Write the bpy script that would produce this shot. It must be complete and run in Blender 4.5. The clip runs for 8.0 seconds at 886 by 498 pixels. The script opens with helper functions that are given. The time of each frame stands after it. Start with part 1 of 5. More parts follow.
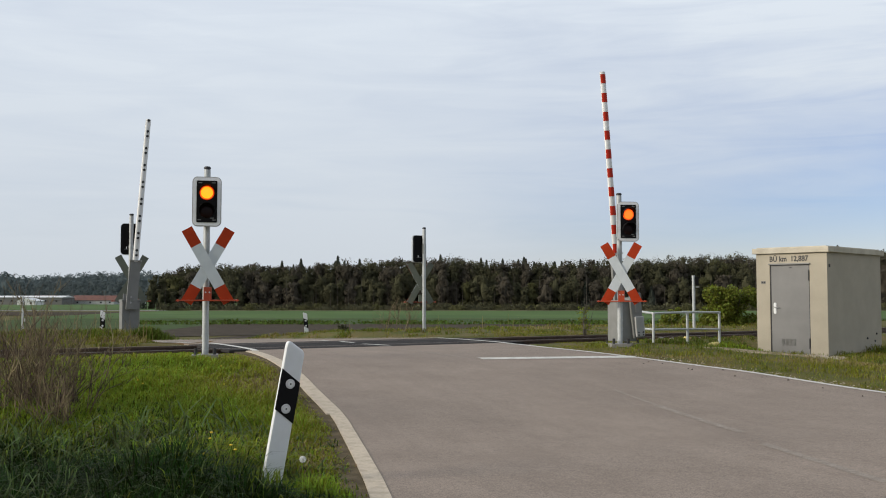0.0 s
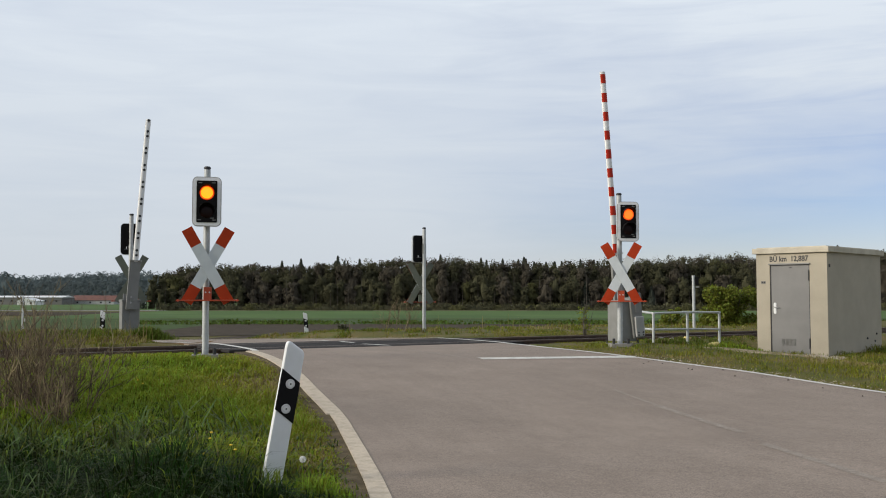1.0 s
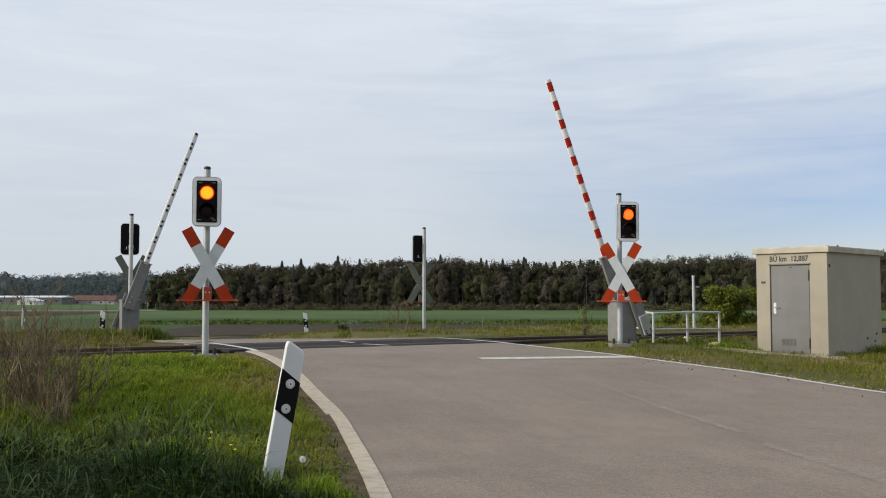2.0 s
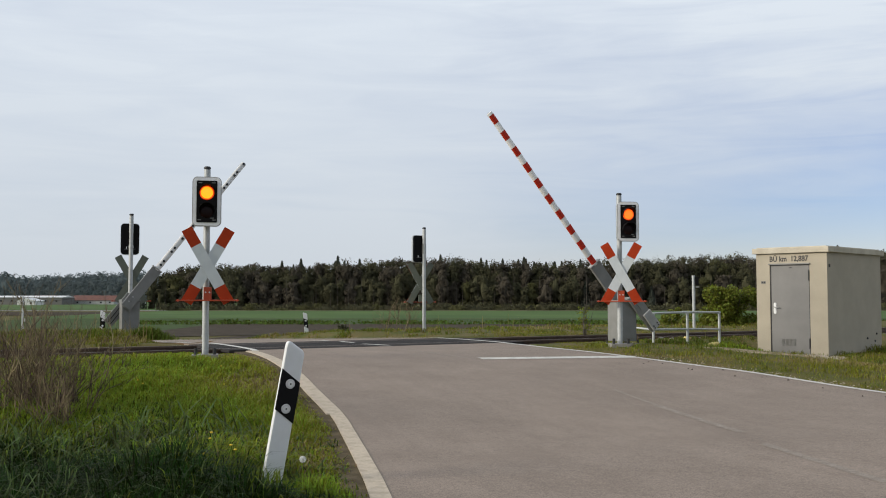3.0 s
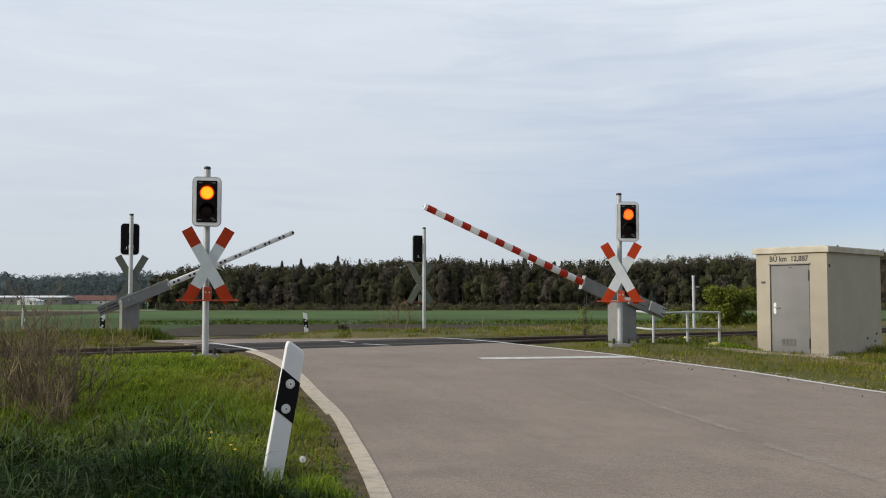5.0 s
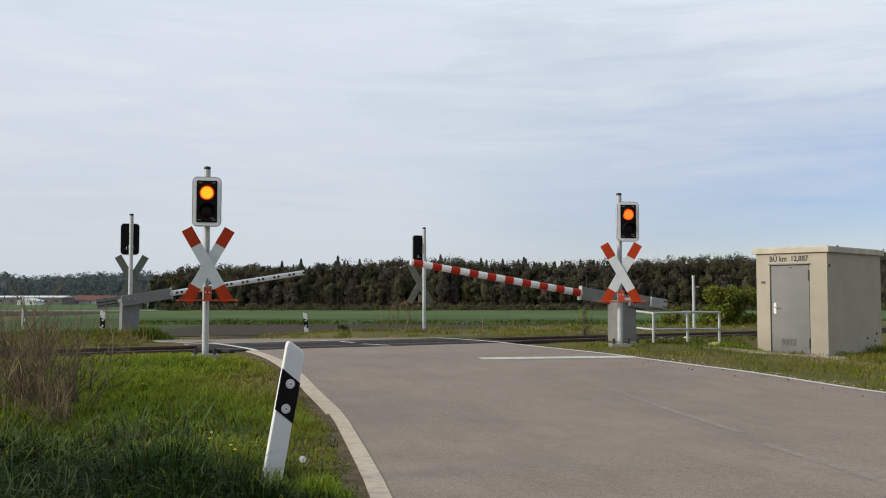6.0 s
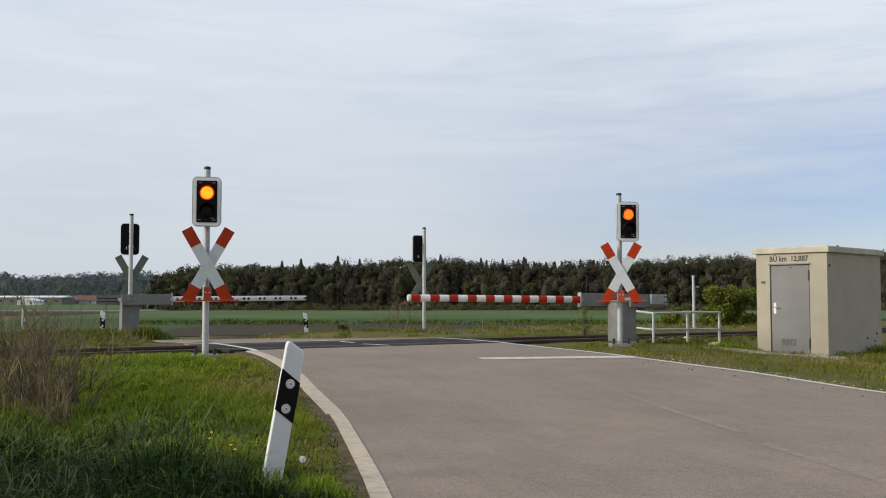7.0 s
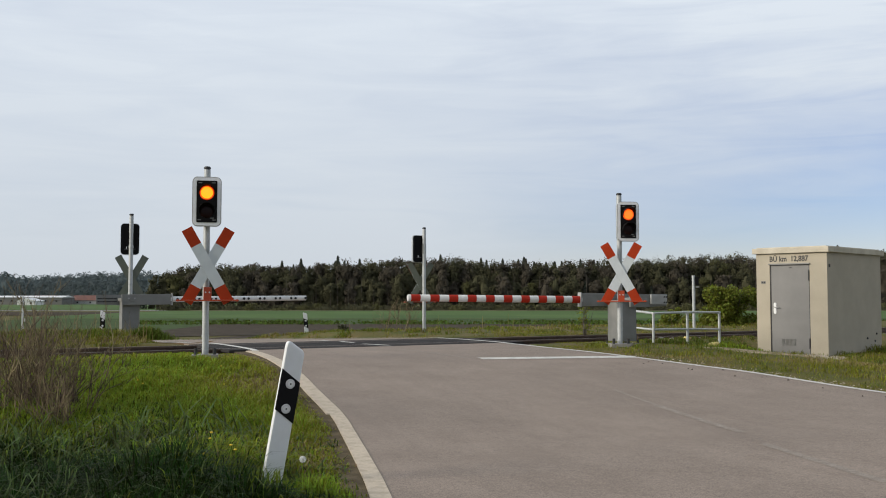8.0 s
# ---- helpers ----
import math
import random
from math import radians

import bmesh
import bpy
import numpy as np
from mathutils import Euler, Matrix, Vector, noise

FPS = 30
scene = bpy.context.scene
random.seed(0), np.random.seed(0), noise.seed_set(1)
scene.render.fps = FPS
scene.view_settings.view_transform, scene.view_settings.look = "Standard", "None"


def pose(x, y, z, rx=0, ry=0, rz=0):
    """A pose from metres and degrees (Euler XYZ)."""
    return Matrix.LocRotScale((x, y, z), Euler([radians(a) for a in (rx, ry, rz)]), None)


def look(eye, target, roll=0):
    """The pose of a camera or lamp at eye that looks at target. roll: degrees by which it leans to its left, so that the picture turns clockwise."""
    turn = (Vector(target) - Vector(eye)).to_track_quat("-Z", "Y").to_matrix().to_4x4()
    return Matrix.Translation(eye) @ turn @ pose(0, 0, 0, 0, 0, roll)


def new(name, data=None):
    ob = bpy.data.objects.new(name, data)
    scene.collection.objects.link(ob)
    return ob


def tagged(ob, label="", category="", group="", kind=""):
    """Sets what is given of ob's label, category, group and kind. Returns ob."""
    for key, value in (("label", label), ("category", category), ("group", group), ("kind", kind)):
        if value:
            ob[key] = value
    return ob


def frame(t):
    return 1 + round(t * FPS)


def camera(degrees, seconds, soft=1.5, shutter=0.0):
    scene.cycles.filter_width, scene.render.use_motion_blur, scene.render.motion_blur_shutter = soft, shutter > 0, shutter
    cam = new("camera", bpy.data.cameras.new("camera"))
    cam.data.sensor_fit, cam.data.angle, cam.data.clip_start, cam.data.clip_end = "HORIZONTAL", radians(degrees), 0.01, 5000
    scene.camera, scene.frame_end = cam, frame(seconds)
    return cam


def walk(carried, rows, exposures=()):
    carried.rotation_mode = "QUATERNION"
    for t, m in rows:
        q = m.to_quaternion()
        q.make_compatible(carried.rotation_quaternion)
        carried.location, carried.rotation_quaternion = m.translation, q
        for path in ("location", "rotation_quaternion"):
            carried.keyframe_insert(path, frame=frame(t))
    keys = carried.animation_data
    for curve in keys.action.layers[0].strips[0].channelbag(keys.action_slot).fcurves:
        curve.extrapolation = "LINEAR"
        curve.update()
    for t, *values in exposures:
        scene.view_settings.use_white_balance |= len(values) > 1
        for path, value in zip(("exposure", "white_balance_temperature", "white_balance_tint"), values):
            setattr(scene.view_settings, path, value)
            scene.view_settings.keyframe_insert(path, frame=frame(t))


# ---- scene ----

# ---- camera: stands still on a tripod beside the road ----
cam = camera(49.53, 8.0, soft=1.05)
EYE = (0.0, 0.0, 0.95)
VIEW = look(EYE, (0.0, 170.0, 0.95 + 8.6))
walk(cam, [(0.0, VIEW), (8.0, VIEW)])
scene.view_settings.exposure = 0.0

# ---- world and sun: thin high cloud, soft low sun ----
SUN_ELEVATION, SUN_AZIMUTH = radians(20), radians(-110)   # azimuth from +y, clockwise


def sky_world():
    w = bpy.data.worlds.new("sky")
    scene.world = w
    w.use_nodes = True
    nt = w.node_tree
    nt.nodes.clear()
    N = nt.nodes.new
    L = nt.links.new
    out, bg = N("ShaderNodeOutputWorld"), N("ShaderNodeBackground")
    sky = N("ShaderNodeTexSky")
    sky.sky_type = "NISHITA"
    sky.sun_disc = False
    sky.sun_elevation, sky.sun_rotation = SUN_ELEVATION, SUN_AZIMUTH
    sky.air_density, sky.dust_density, sky.ozone_density = 1.0, 0.1, 3.0
    tc = N("ShaderNodeTexCoord")
    xyz = N("ShaderNodeSeparateXYZ")
    L(tc.outputs["Generated"], xyz.inputs["Vector"])

    def math_node(op, a, b):
        n = N("ShaderNodeMath")
        n.operation = op
        for k, v in enumerate((a, b)):
            if isinstance(v, (int, float)):
                n.inputs[k].default_value = v
            else:
                L(v, n.inputs[k])
        return n.outputs["Value"]

    def cloud_noise(scale, stretch, tilt, distortion, lo, hi):
        mp = N("ShaderNodeMapping")
        mp.inputs["Scale"].default_value = stretch
        mp.inputs["Rotation"].default_value = (0.0, radians(tilt), radians(15))
        n = N("ShaderNodeTexNoise")
        n.inputs["Scale"].default_value, n.inputs["Detail"].default_value = scale, 8.0
        n.inputs["Roughness"].default_value, n.inputs["Distortion"].default_value = 0.55, distortion
        wide = N("ShaderNodeMapRange")
        for key, value in (("From Min", 0.25), ("From Max", 0.75), ("To Min", lo), ("To Max", hi)):
            wide.inputs[key].default_value = value
        L(tc.outputs["Generated"], mp.inputs["Vector"])
        L(mp.outputs["Vector"], n.inputs["Vector"])
        L(n.outputs["Fac"], wide.inputs["Value"])
        return wide.outputs["Result"]

    # a thin veil of cloud: broad banks, and finer wisps that rise to the right;
    # the veil is thinner towards the right and low down, and whiter at the horizon
    banks = cloud_noise(2.2, (1.2, 1.2, 5.5), 14, 0.4, -0.13, 0.13)
    wisps = cloud_noise(5.0, (1.0, 1.0, 9.0), 15, 0.9, -0.12, 0.10)
    low = math_node("SUBTRACT", 1.0, math_node("MULTIPLY", xyz.outputs["Z"], 3.4))
    low = math_node("MAXIMUM", low, 0.0)
    right = math_node("MAXIMUM", math_node("ADD", xyz.outputs["X"], 0.06), 0.0)
    gap = math_node("MAXIMUM", math_node("SUBTRACT", 1.0, math_node("MULTIPLY", xyz.outputs["Z"], 4.7)), 0.0)
    thin = math_node("MULTIPLY", math_node("MULTIPLY", right, gap), 3.4)
    haze = math_node("MULTIPLY", math_node("POWER", low, 6.0), 0.28)
    ragged = math_node("MULTIPLY", math_node("ADD", banks, wisps), math_node("ADD", math_node("MULTIPLY", right, 2.4), 0.75))
    veil = math_node("SUBTRACT", math_node("ADD", ragged, math_node("ADD", haze, 0.95)), thin)
    ramp = N("ShaderNodeValToRGB")
    ramp.color_ramp.elements[0].position, ramp.color_ramp.elements[1].position = 0.0, 1.0
    ramp.color_ramp.elements[0].color = (0.12, 0.12, 0.12, 1)
    ramp.color_ramp.elements[1].color = (0.96, 0.96, 0.96, 1)
    mix = N("ShaderNodeMix")
    mix.data_type = "RGBA"
    L(veil, ramp.inputs["Fac"])
    L(ramp.outputs["Color"], mix.inputs["Factor"])
    blue = N("ShaderNodeMix")
    blue.data_type, blue.blend_type = "RGBA", "MULTIPLY"
    blue.inputs["Factor"].default_value = 1.0
    blue.inputs["B"].default_value = (0.90, 0.84, 1.03, 1)
    L(sky.outputs["Color"], blue.inputs["A"])
    L(blue.outputs["Result"], mix.inputs["A"])
    # brighter cloud ahead; unseen half behind the viewer dimmed to shade walls facing it
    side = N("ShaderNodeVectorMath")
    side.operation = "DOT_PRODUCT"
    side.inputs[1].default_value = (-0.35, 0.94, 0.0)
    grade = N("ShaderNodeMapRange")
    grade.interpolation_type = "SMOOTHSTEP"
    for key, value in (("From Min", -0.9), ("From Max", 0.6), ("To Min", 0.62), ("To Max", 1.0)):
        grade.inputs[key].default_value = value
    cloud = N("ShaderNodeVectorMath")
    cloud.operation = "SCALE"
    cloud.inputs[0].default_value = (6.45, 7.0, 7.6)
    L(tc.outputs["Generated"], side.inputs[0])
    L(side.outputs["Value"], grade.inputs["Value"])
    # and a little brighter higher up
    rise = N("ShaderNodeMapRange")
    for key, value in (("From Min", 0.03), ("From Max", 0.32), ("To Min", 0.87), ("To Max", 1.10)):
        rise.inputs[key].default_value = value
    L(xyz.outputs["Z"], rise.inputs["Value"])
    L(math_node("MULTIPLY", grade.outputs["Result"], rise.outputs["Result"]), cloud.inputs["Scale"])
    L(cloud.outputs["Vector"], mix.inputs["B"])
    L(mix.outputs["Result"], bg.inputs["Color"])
    bg.inputs["Strength"].default_value = 0.11
    L(bg.outputs["Background"], out.inputs["Surface"])


sky_world()
sun = new("sun", bpy.data.lights.new("sun", "SUN"))
sun.data.energy, sun.data.angle, sun.data.color = 3.0, radians(18), (1.0, 0.92, 0.79)
SUN_DIR = Vector((math.sin(SUN_AZIMUTH) * math.cos(SUN_ELEVATION), math.cos(SUN_AZIMUTH) * math.cos(SUN_ELEVATION), math.sin(SUN_ELEVATION)))
sun.matrix_world = look(SUN_DIR * 50, (0, 0, 0))


# ---- materials ----
def material(name, colour, rough=0.6, metal=0.0, second=None, scale=8.0, detail=5.0, bump=0.0, bump_scale=60.0,
             spread=(0.35, 0.65), island=0.0, fine=0.0, spec=0.5, translucent=0.0, emission=None):
    m = bpy.data.materials.new(name)
    m.use_nodes = True
    nt = m.node_tree
    N, L = nt.nodes.new, nt.links.new
    b = nt.nodes["Principled BSDF"]
    b.inputs["Base Color"].default_value = (*colour, 1)
    b.inputs["Roughness"].default_value, b.inputs["Metallic"].default_value = rough, metal
    b.inputs["Specular IOR Level"].default_value = spec
    tc = N("ShaderNodeTexCoord")
    last = None
    if second:
        n = N("ShaderNodeTexNoise")
        n.inputs["Scale"].default_value, n.inputs["Detail"].default_value = scale, detail
        L(tc.outputs["Object"], n.inputs["Vector"])
        r = N("ShaderNodeValToRGB")
        r.color_ramp.elements[0].position, r.color_ramp.elements[1].position = spread
        r.color_ramp.elements[0].color, r.color_ramp.elements[1].color = (*colour, 1), (*second, 1)
        L(n.outputs["Fac"], r.inputs["Fac"])
        last = r.outputs["Color"]
    if island:
        g = N("ShaderNodeNewGeometry")
        hs = N("ShaderNodeHueSaturation")
        mr = N("ShaderNodeMapRange")
        mr.inputs["To Min"].default_value, mr.inputs["To Max"].default_value = 1 - island, 1 + island
        L(g.outputs["Random Per Island"], mr.inputs["Value"])
        L(mr.outputs["Result"], hs.inputs["Value"])
        hm = N("ShaderNodeMapRange")
        hm.inputs["To Min"].default_value, hm.inputs["To Max"].default_value = 0.5 - island * 0.06, 0.5 + island * 0.06
        L(g.outputs["Random Per Island"], hm.inputs["Value"])
        L(hm.outputs["Result"], hs.inputs["Hue"])
        if last:
            L(last, hs.inputs["Color"])
        else:
            hs.inputs["Color"].default_value = (*colour, 1)
        last = hs.outputs["Color"]
    if fine:
        n = N("ShaderNodeTexNoise")
        n.inputs["Scale"].default_value, n.inputs["Detail"].default_value = bump_scale, 3.0
        L(tc.outputs["Object"], n.inputs["Vector"])
        mr = N("ShaderNodeMapRange")
        mr.inputs["To Min"].default_value, mr.inputs["To Max"].default_value = 1 - fine, 1 + fine
        L(n.outputs["Fac"], mr.inputs["Value"])
        mx = N("ShaderNodeHueSaturation")
        L(mr.outputs["Result"], mx.inputs["Value"])
        if last:
            L(last, mx.inputs["Color"])
        else:
            mx.inputs["Color"].default_value = (*colour, 1)
        last = mx.outputs["Color"]
    if last:
        L(last, b.inputs["Base Color"])
    if bump:
        n = N("ShaderNodeTexNoise")
        n.inputs["Scale"].default_value, n.inputs["Detail"].default_value = bump_scale, 4.0
        L(tc.outputs["Object"], n.inputs["Vector"])
        bp = N("ShaderNodeBump")
        bp.inputs["Strength"].default_value, bp.inputs["Distance"].default_value = bump, 0.02
        L(n.outputs["Fac"], bp.inputs["Height"])
        L(bp.outputs["Normal"], b.inputs["Normal"])
    if translucent:
        tr = N("ShaderNodeBsdfTranslucent")
        ms = N("ShaderNodeMixShader")
        ms.inputs["Fac"].default_value = translucent
        if last:
            L(last, tr.inputs["Color"])
        else:
            tr.inputs["Color"].default_value = (*colour, 1)
        L(b.outputs["BSDF"], ms.inputs[1])
        L(tr.outputs["BSDF"], ms.inputs[2])
        L(ms.outputs["Shader"], nt.nodes["Material Output"].inputs["Surface"])
    if emission:
        b.inputs["Emission Color"].default_value = (*emission[0], 1)
        b.inputs["Emission Strength"].default_value = emission[1]
    return m


def road_material():
    m = material("asphalt", (0.240, 0.190, 0.153), rough=0.8, second=(0.270, 0.215, 0.174), scale=1.8, detail=12.0, bump=0.2, bump_scale=90.0, fine=0.8, spec=0.25)
    nt = m.node_tree
    N, L = nt.nodes.new, nt.links.new
    b = nt.nodes["Principled BSDF"]
    src = b.inputs["Base Color"].links[0].from_socket
    tc = N("ShaderNodeTexCoord")
    mp = N("ShaderNodeMapping")
    mp.inputs["Rotation"].default_value = (0, 0, radians(-20))
    mp2 = N("ShaderNodeMapping")
    mp2.inputs["Scale"].default_value = (5.0, 0.06, 1.0)
    n = N("ShaderNodeTexNoise")
    n.inputs["Scale"].default_value, n.inputs["Detail"].default_value = 1.0, 4.0
    L(tc.outputs["Object"], mp.inputs["Vector"])
    L(mp.outputs["Vector"], mp2.inputs["Vector"])
    L(mp2.outputs["Vector"], n.inputs["Vector"])
    mr = N("ShaderNodeMapRange")
    mr.inputs["From Min"].default_value, mr.inputs["From Max"].default_value = 0.3, 0.7
    mr.inputs["To Min"].default_value, mr.inputs["To Max"].default_value = 0.96, 1.04
    hs = N("ShaderNodeHueSaturation")
    L(n.outputs["Fac"], mr.inputs["Value"])
    L(mr.outputs["Result"], hs.inputs["Value"])
    L(src, hs.inputs["Color"])
    # patches of coarser and finer chippings
    last = hs.outputs["Color"]
    for scale, span in ((16.0, 0.09), (0.55, 0.10)):
        n = N("ShaderNodeTexNoise")
        n.inputs["Scale"].default_value, n.inputs["Detail"].default_value = scale, 6.0
        L(tc.outputs["Object"], n.inputs["Vector"])
        mr = N("ShaderNodeMapRange")
        for key, value in (("From Min", 0.25), ("From Max", 0.75), ("To Min", 1 - span), ("To Max", 1 + span)):
            mr.inputs[key].default_value = value
        h2 = N("ShaderNodeHueSaturation")
        L(n.outputs["Fac"], mr.inputs["Value"])
        L(mr.outputs["Result"], h2.inputs["Value"])
        L(last, h2.inputs["Color"])
        last = h2.outputs["Color"]
    L(last, b.inputs["Base Color"])
    return m


M_ROAD = road_material()
M_PANEL = material("dark crossing asphalt", (0.030, 0.028, 0.028), 0.95, second=(0.052, 0.048, 0.046), scale=2.5, bump=0.3, bump_scale=120, spec=0.1)
M_LINE = material("worn white road paint", (0.62, 0.60, 0.55), 0.7, second=(0.30, 0.28, 0.25), scale=9.0, spread=(0.52, 0.78), bump=0.1)
M_FADED = material("almost worn off road paint", (0.300, 0.256, 0.214), 0.75, second=(0.240, 0.196, 0.161), scale=14.0, spread=(0.36, 0.62), fine=0.8, bump_scale=90.0, spec=0.2)
M_KERB = material("weathered concrete edging", (0.53, 0.445, 0.340), 0.85, second=(0.36, 0.295, 0.220), scale=11.0, spread=(0.45, 0.8), bump=0.3, bump_scale=50, fine=0.25)
M_EARTH = material("bare brown soil", (0.085, 0.066, 0.040), 0.95, second=(0.150, 0.115, 0.070), scale=6.0, detail=9.0, bump=0.6, bump_scale=45, fine=0.4, spec=0.1)
M_GROUND = material("soil and short grass", (0.075, 0.086, 0.016), 0.95, second=(0.145, 0.112, 0.046), scale=1.3, detail=9.0, bump=0.5, bump_scale=25, fine=0.3, spec=0.15)
M_PLOUGH = material("ploughed soil", (0.044, 0.034, 0.023), 0.95, second=(0.066, 0.051, 0.035), scale=0.9, detail=8, spec=0.1, fine=0.35, bump_scale=3.0)
M_CROP = material("young green crop", (0.056, 0.103, 0.025), 0.9, second=(0.080, 0.134, 0.034), scale=0.03, detail=8, spec=0.15, fine=0.25, bump_scale=0.8)
M_MEADOW = material("rough field margin", (0.060, 0.095, 0.026), 0.9, second=(0.040, 0.062, 0.020), scale=0.4, detail=7, spec=0.1, fine=0.3, bump_scale=2.0)
M_GRASS = material("fresh grass blades", (0.215, 0.285, 0.030), 0.6, island=0.5, translucent=0.35, spec=0.03)
# deep green taken far darker: the shade between blades is in the colour
M_GRASS_SHADE = material("deep green grass blades, shade in their colour", (0.016, 0.032, 0.004), 0.5, island=0.8, translucent=0.2, spec=0.04)
M_STRAW = material("dry straw blades", (0.26, 0.20, 0.095), 0.7, island=0.4, translucent=0.25, spec=0.08)
M_LONG = material("long pale grass blades", (0.085, 0.115, 0.034), 0.42, island=0.6, translucent=0.3, spec=0.08)
M_YGRASS = material("yellowish short grass blades", (0.265, 0.270, 0.030), 0.6, island=0.35, translucent=0.3, spec=0.03)
M_VERGE = material("short verge grass", (0.185, 0.190, 0.026), 0.65, island=0.40, translucent=0.3, spec=0.03)
M_PALE = material("pale yellowish verge grass", (0.215, 0.205, 0.036), 0.65, island=0.22, translucent=0.3, spec=0.03)
M_RANK = material("rank verge grass", (0.110, 0.145, 0.024), 0.6, island=0.45, translucent=0.3, spec=0.04)
M_TWIG = material("dry brown stems", (0.062, 0.041, 0.024), 0.85, second=(0.180, 0.128, 0.070), scale=6.0, island=0.65)
M_BARK = material("bark", (0.080, 0.068, 0.056), 0.9, second=(0.125, 0.108, 0.088), scale=3.0)
M_LEAF_OLIVE = material("olive spring leaves", (0.075, 0.074, 0.042), 0.9, island=0.08, translucent=0.15, spec=0.1)
M_LEAF_BROWN = material("brown budding twigs", (0.083, 0.073, 0.055), 0.9, island=0.08, translucent=0.15, spec=0.1)
M_LEAF_FRESH = material("fresh green leaves", (0.112, 0.112, 0.048), 0.8, island=0.12, translucent=0.4, spec=0.15)
M_NEEDLE = material("dark conifer needles", (0.062, 0.070, 0.054), 0.85, island=0.15, spec=0.1)
# pale blue-grey base colour with the haze of distance mixed in
M_HILL_HAZE = material("far wooded hillside, haze in its colour", (0.190, 0.232, 0.240), 0.95, island=0.04, translucent=0.5, spec=0.05)
M_GALV = material("galvanised steel", (0.50, 0.52, 0.52), 0.5, metal=0.15, second=(0.42, 0.44, 0.44), scale=14.0, bump=0.05)
M_GREY = material("grey painted sheet metal", (0.225, 0.225, 0.215), 0.5, second=(0.19, 0.19, 0.18), scale=5.0, bump=0.04, bump_scale=30)
M_GREYL = material("light grey painted metal", (0.42, 0.42, 0.41), 0.5, second=(0.33, 0.33, 0.32), scale=5.0, bump=0.04)
M_BLACK = material("matt black paint", (0.006, 0.006, 0.0065), 0.6, spec=0.15)
M_FACE = material("black signal face", (0.006, 0.0055, 0.0055), 0.5, spec=0.12)
M_CAP = material("dark plastic cap", (0.02, 0.02, 0.022), 0.5)
M_WHITE = material("white reflective sheeting", (0.62, 0.66, 0.68), 0.45, second=(0.56, 0.60, 0.62), scale=7.0)
M_BORDER = material("bright white reflective border", (0.88, 0.89, 0.90), 0.35, second=(0.82, 0.83, 0.84), scale=9.0)
M_RED = material("red reflective sheeting", (0.44, 0.048, 0.013), 0.5, second=(0.37, 0.040, 0.011), scale=8.0, spec=0.12)
M_REDBAR = material("red enamelled steel", (0.45, 0.060, 0.018), 0.4)
M_BACK = material("dull grey-green metal back", (0.115, 0.130, 0.100), 0.6, second=(0.135, 0.150, 0.118), scale=7.0)
M_BARW = material("white barrier lacquer", (0.74, 0.74, 0.73), 0.4, second=(0.66, 0.66, 0.64), scale=10.0)
M_BARR = material("red barrier sheeting", (0.50, 0.032, 0.014), 0.45, second=(0.43, 0.028, 0.013), scale=10.0, spec=0.15)
M_LAMP = material("lit amber signal lens", (0.9, 0.35, 0.02), 0.3, emission=((1.0, 0.24, 0.008), 2.1))
M_LAMP_SIDE = material("lit amber signal lens seen aslant", (0.9, 0.25, 0.02), 0.3, emission=((1.0, 0.14, 0.012), 1.5))
# the red halo round the lamp, given to the rim as emission
M_RIM_HALO = material("lens rim with the lamp halo as glow", (0.8, 0.12, 0.01), 0.3, emission=((1.0, 0.06, 0.003), 0.5))
M_LENS = material("unlit red signal lens", (0.012, 0.004, 0.004), 0.3, spec=0.15)
M_PLASTER = material("beige rendered concrete", (0.450, 0.402, 0.315), 0.85, second=(0.400, 0.355, 0.278), scale=2.2, detail=8, bump=0.25, bump_scale=70, fine=0.12)
M_ROOF = material("pale concrete roof slab", (0.58, 0.53, 0.43), 0.85, second=(0.47, 0.42, 0.33), scale=4.0, bump=0.2, fine=0.15)
M_DOOR = material("grey painted steel door", (0.20, 0.195, 0.19), 0.5, second=(0.178, 0.174, 0.17), scale=3.0)
M_PLASTIC = material("white post plastic", (0.80, 0.81, 0.81), 0.45, second=(0.73, 0.74, 0.73), scale=6.0)
M_REFLECT = material("silver round reflector", (0.66, 0.67, 0.67), 0.3, metal=0.2)
M_RAIL = material("rusty rail steel", (0.070, 0.045, 0.032), 0.6, metal=0.3, second=(0.11, 0.072, 0.05), scale=9.0, bump=0.1)
M_RAILTOP = material("worn rail head", (0.17, 0.135, 0.11), 0.5, metal=0.4)
M_SLEEPER = material("dark sleeper", (0.075, 0.062, 0.050), 0.9, second=(0.11, 0.095, 0.08), scale=5.0, bump=0.3)
M_BALLAST = material("brown stained ballast", (0.090, 0.072, 0.058), 0.95, second=(0.17, 0.145, 0.125), scale=22.0, spread=(0.4, 0.6), bump=1.0, bump_scale=25)
M_CONCRETE = material("grey concrete", (0.27, 0.26, 0.24), 0.9, second=(0.20, 0.19, 0.175), scale=8.0, bump=0.2)
M_TILE = material("red roof tiles", (0.17, 0.075, 0.055), 0.85, second=(0.13, 0.06, 0.05), scale=0.5)
M_SHED = material("pale shed cladding", (0.42, 0.43, 0.43), 0.7, second=(0.36, 0.37, 0.38), scale=0.2)
M_SHEDROOF = material("grey shed roof", (0.17, 0.165, 0.155), 0.8, second=(0.14, 0.14, 0.135), scale=0.2)
M_FARMTRACK = material("pale gravel", (0.26, 0.25, 0.23), 0.9, second=(0.2, 0.19, 0.17), scale=0.3)
M_DARKGLASS = material("dark window", (0.03, 0.032, 0.035), 0.15)
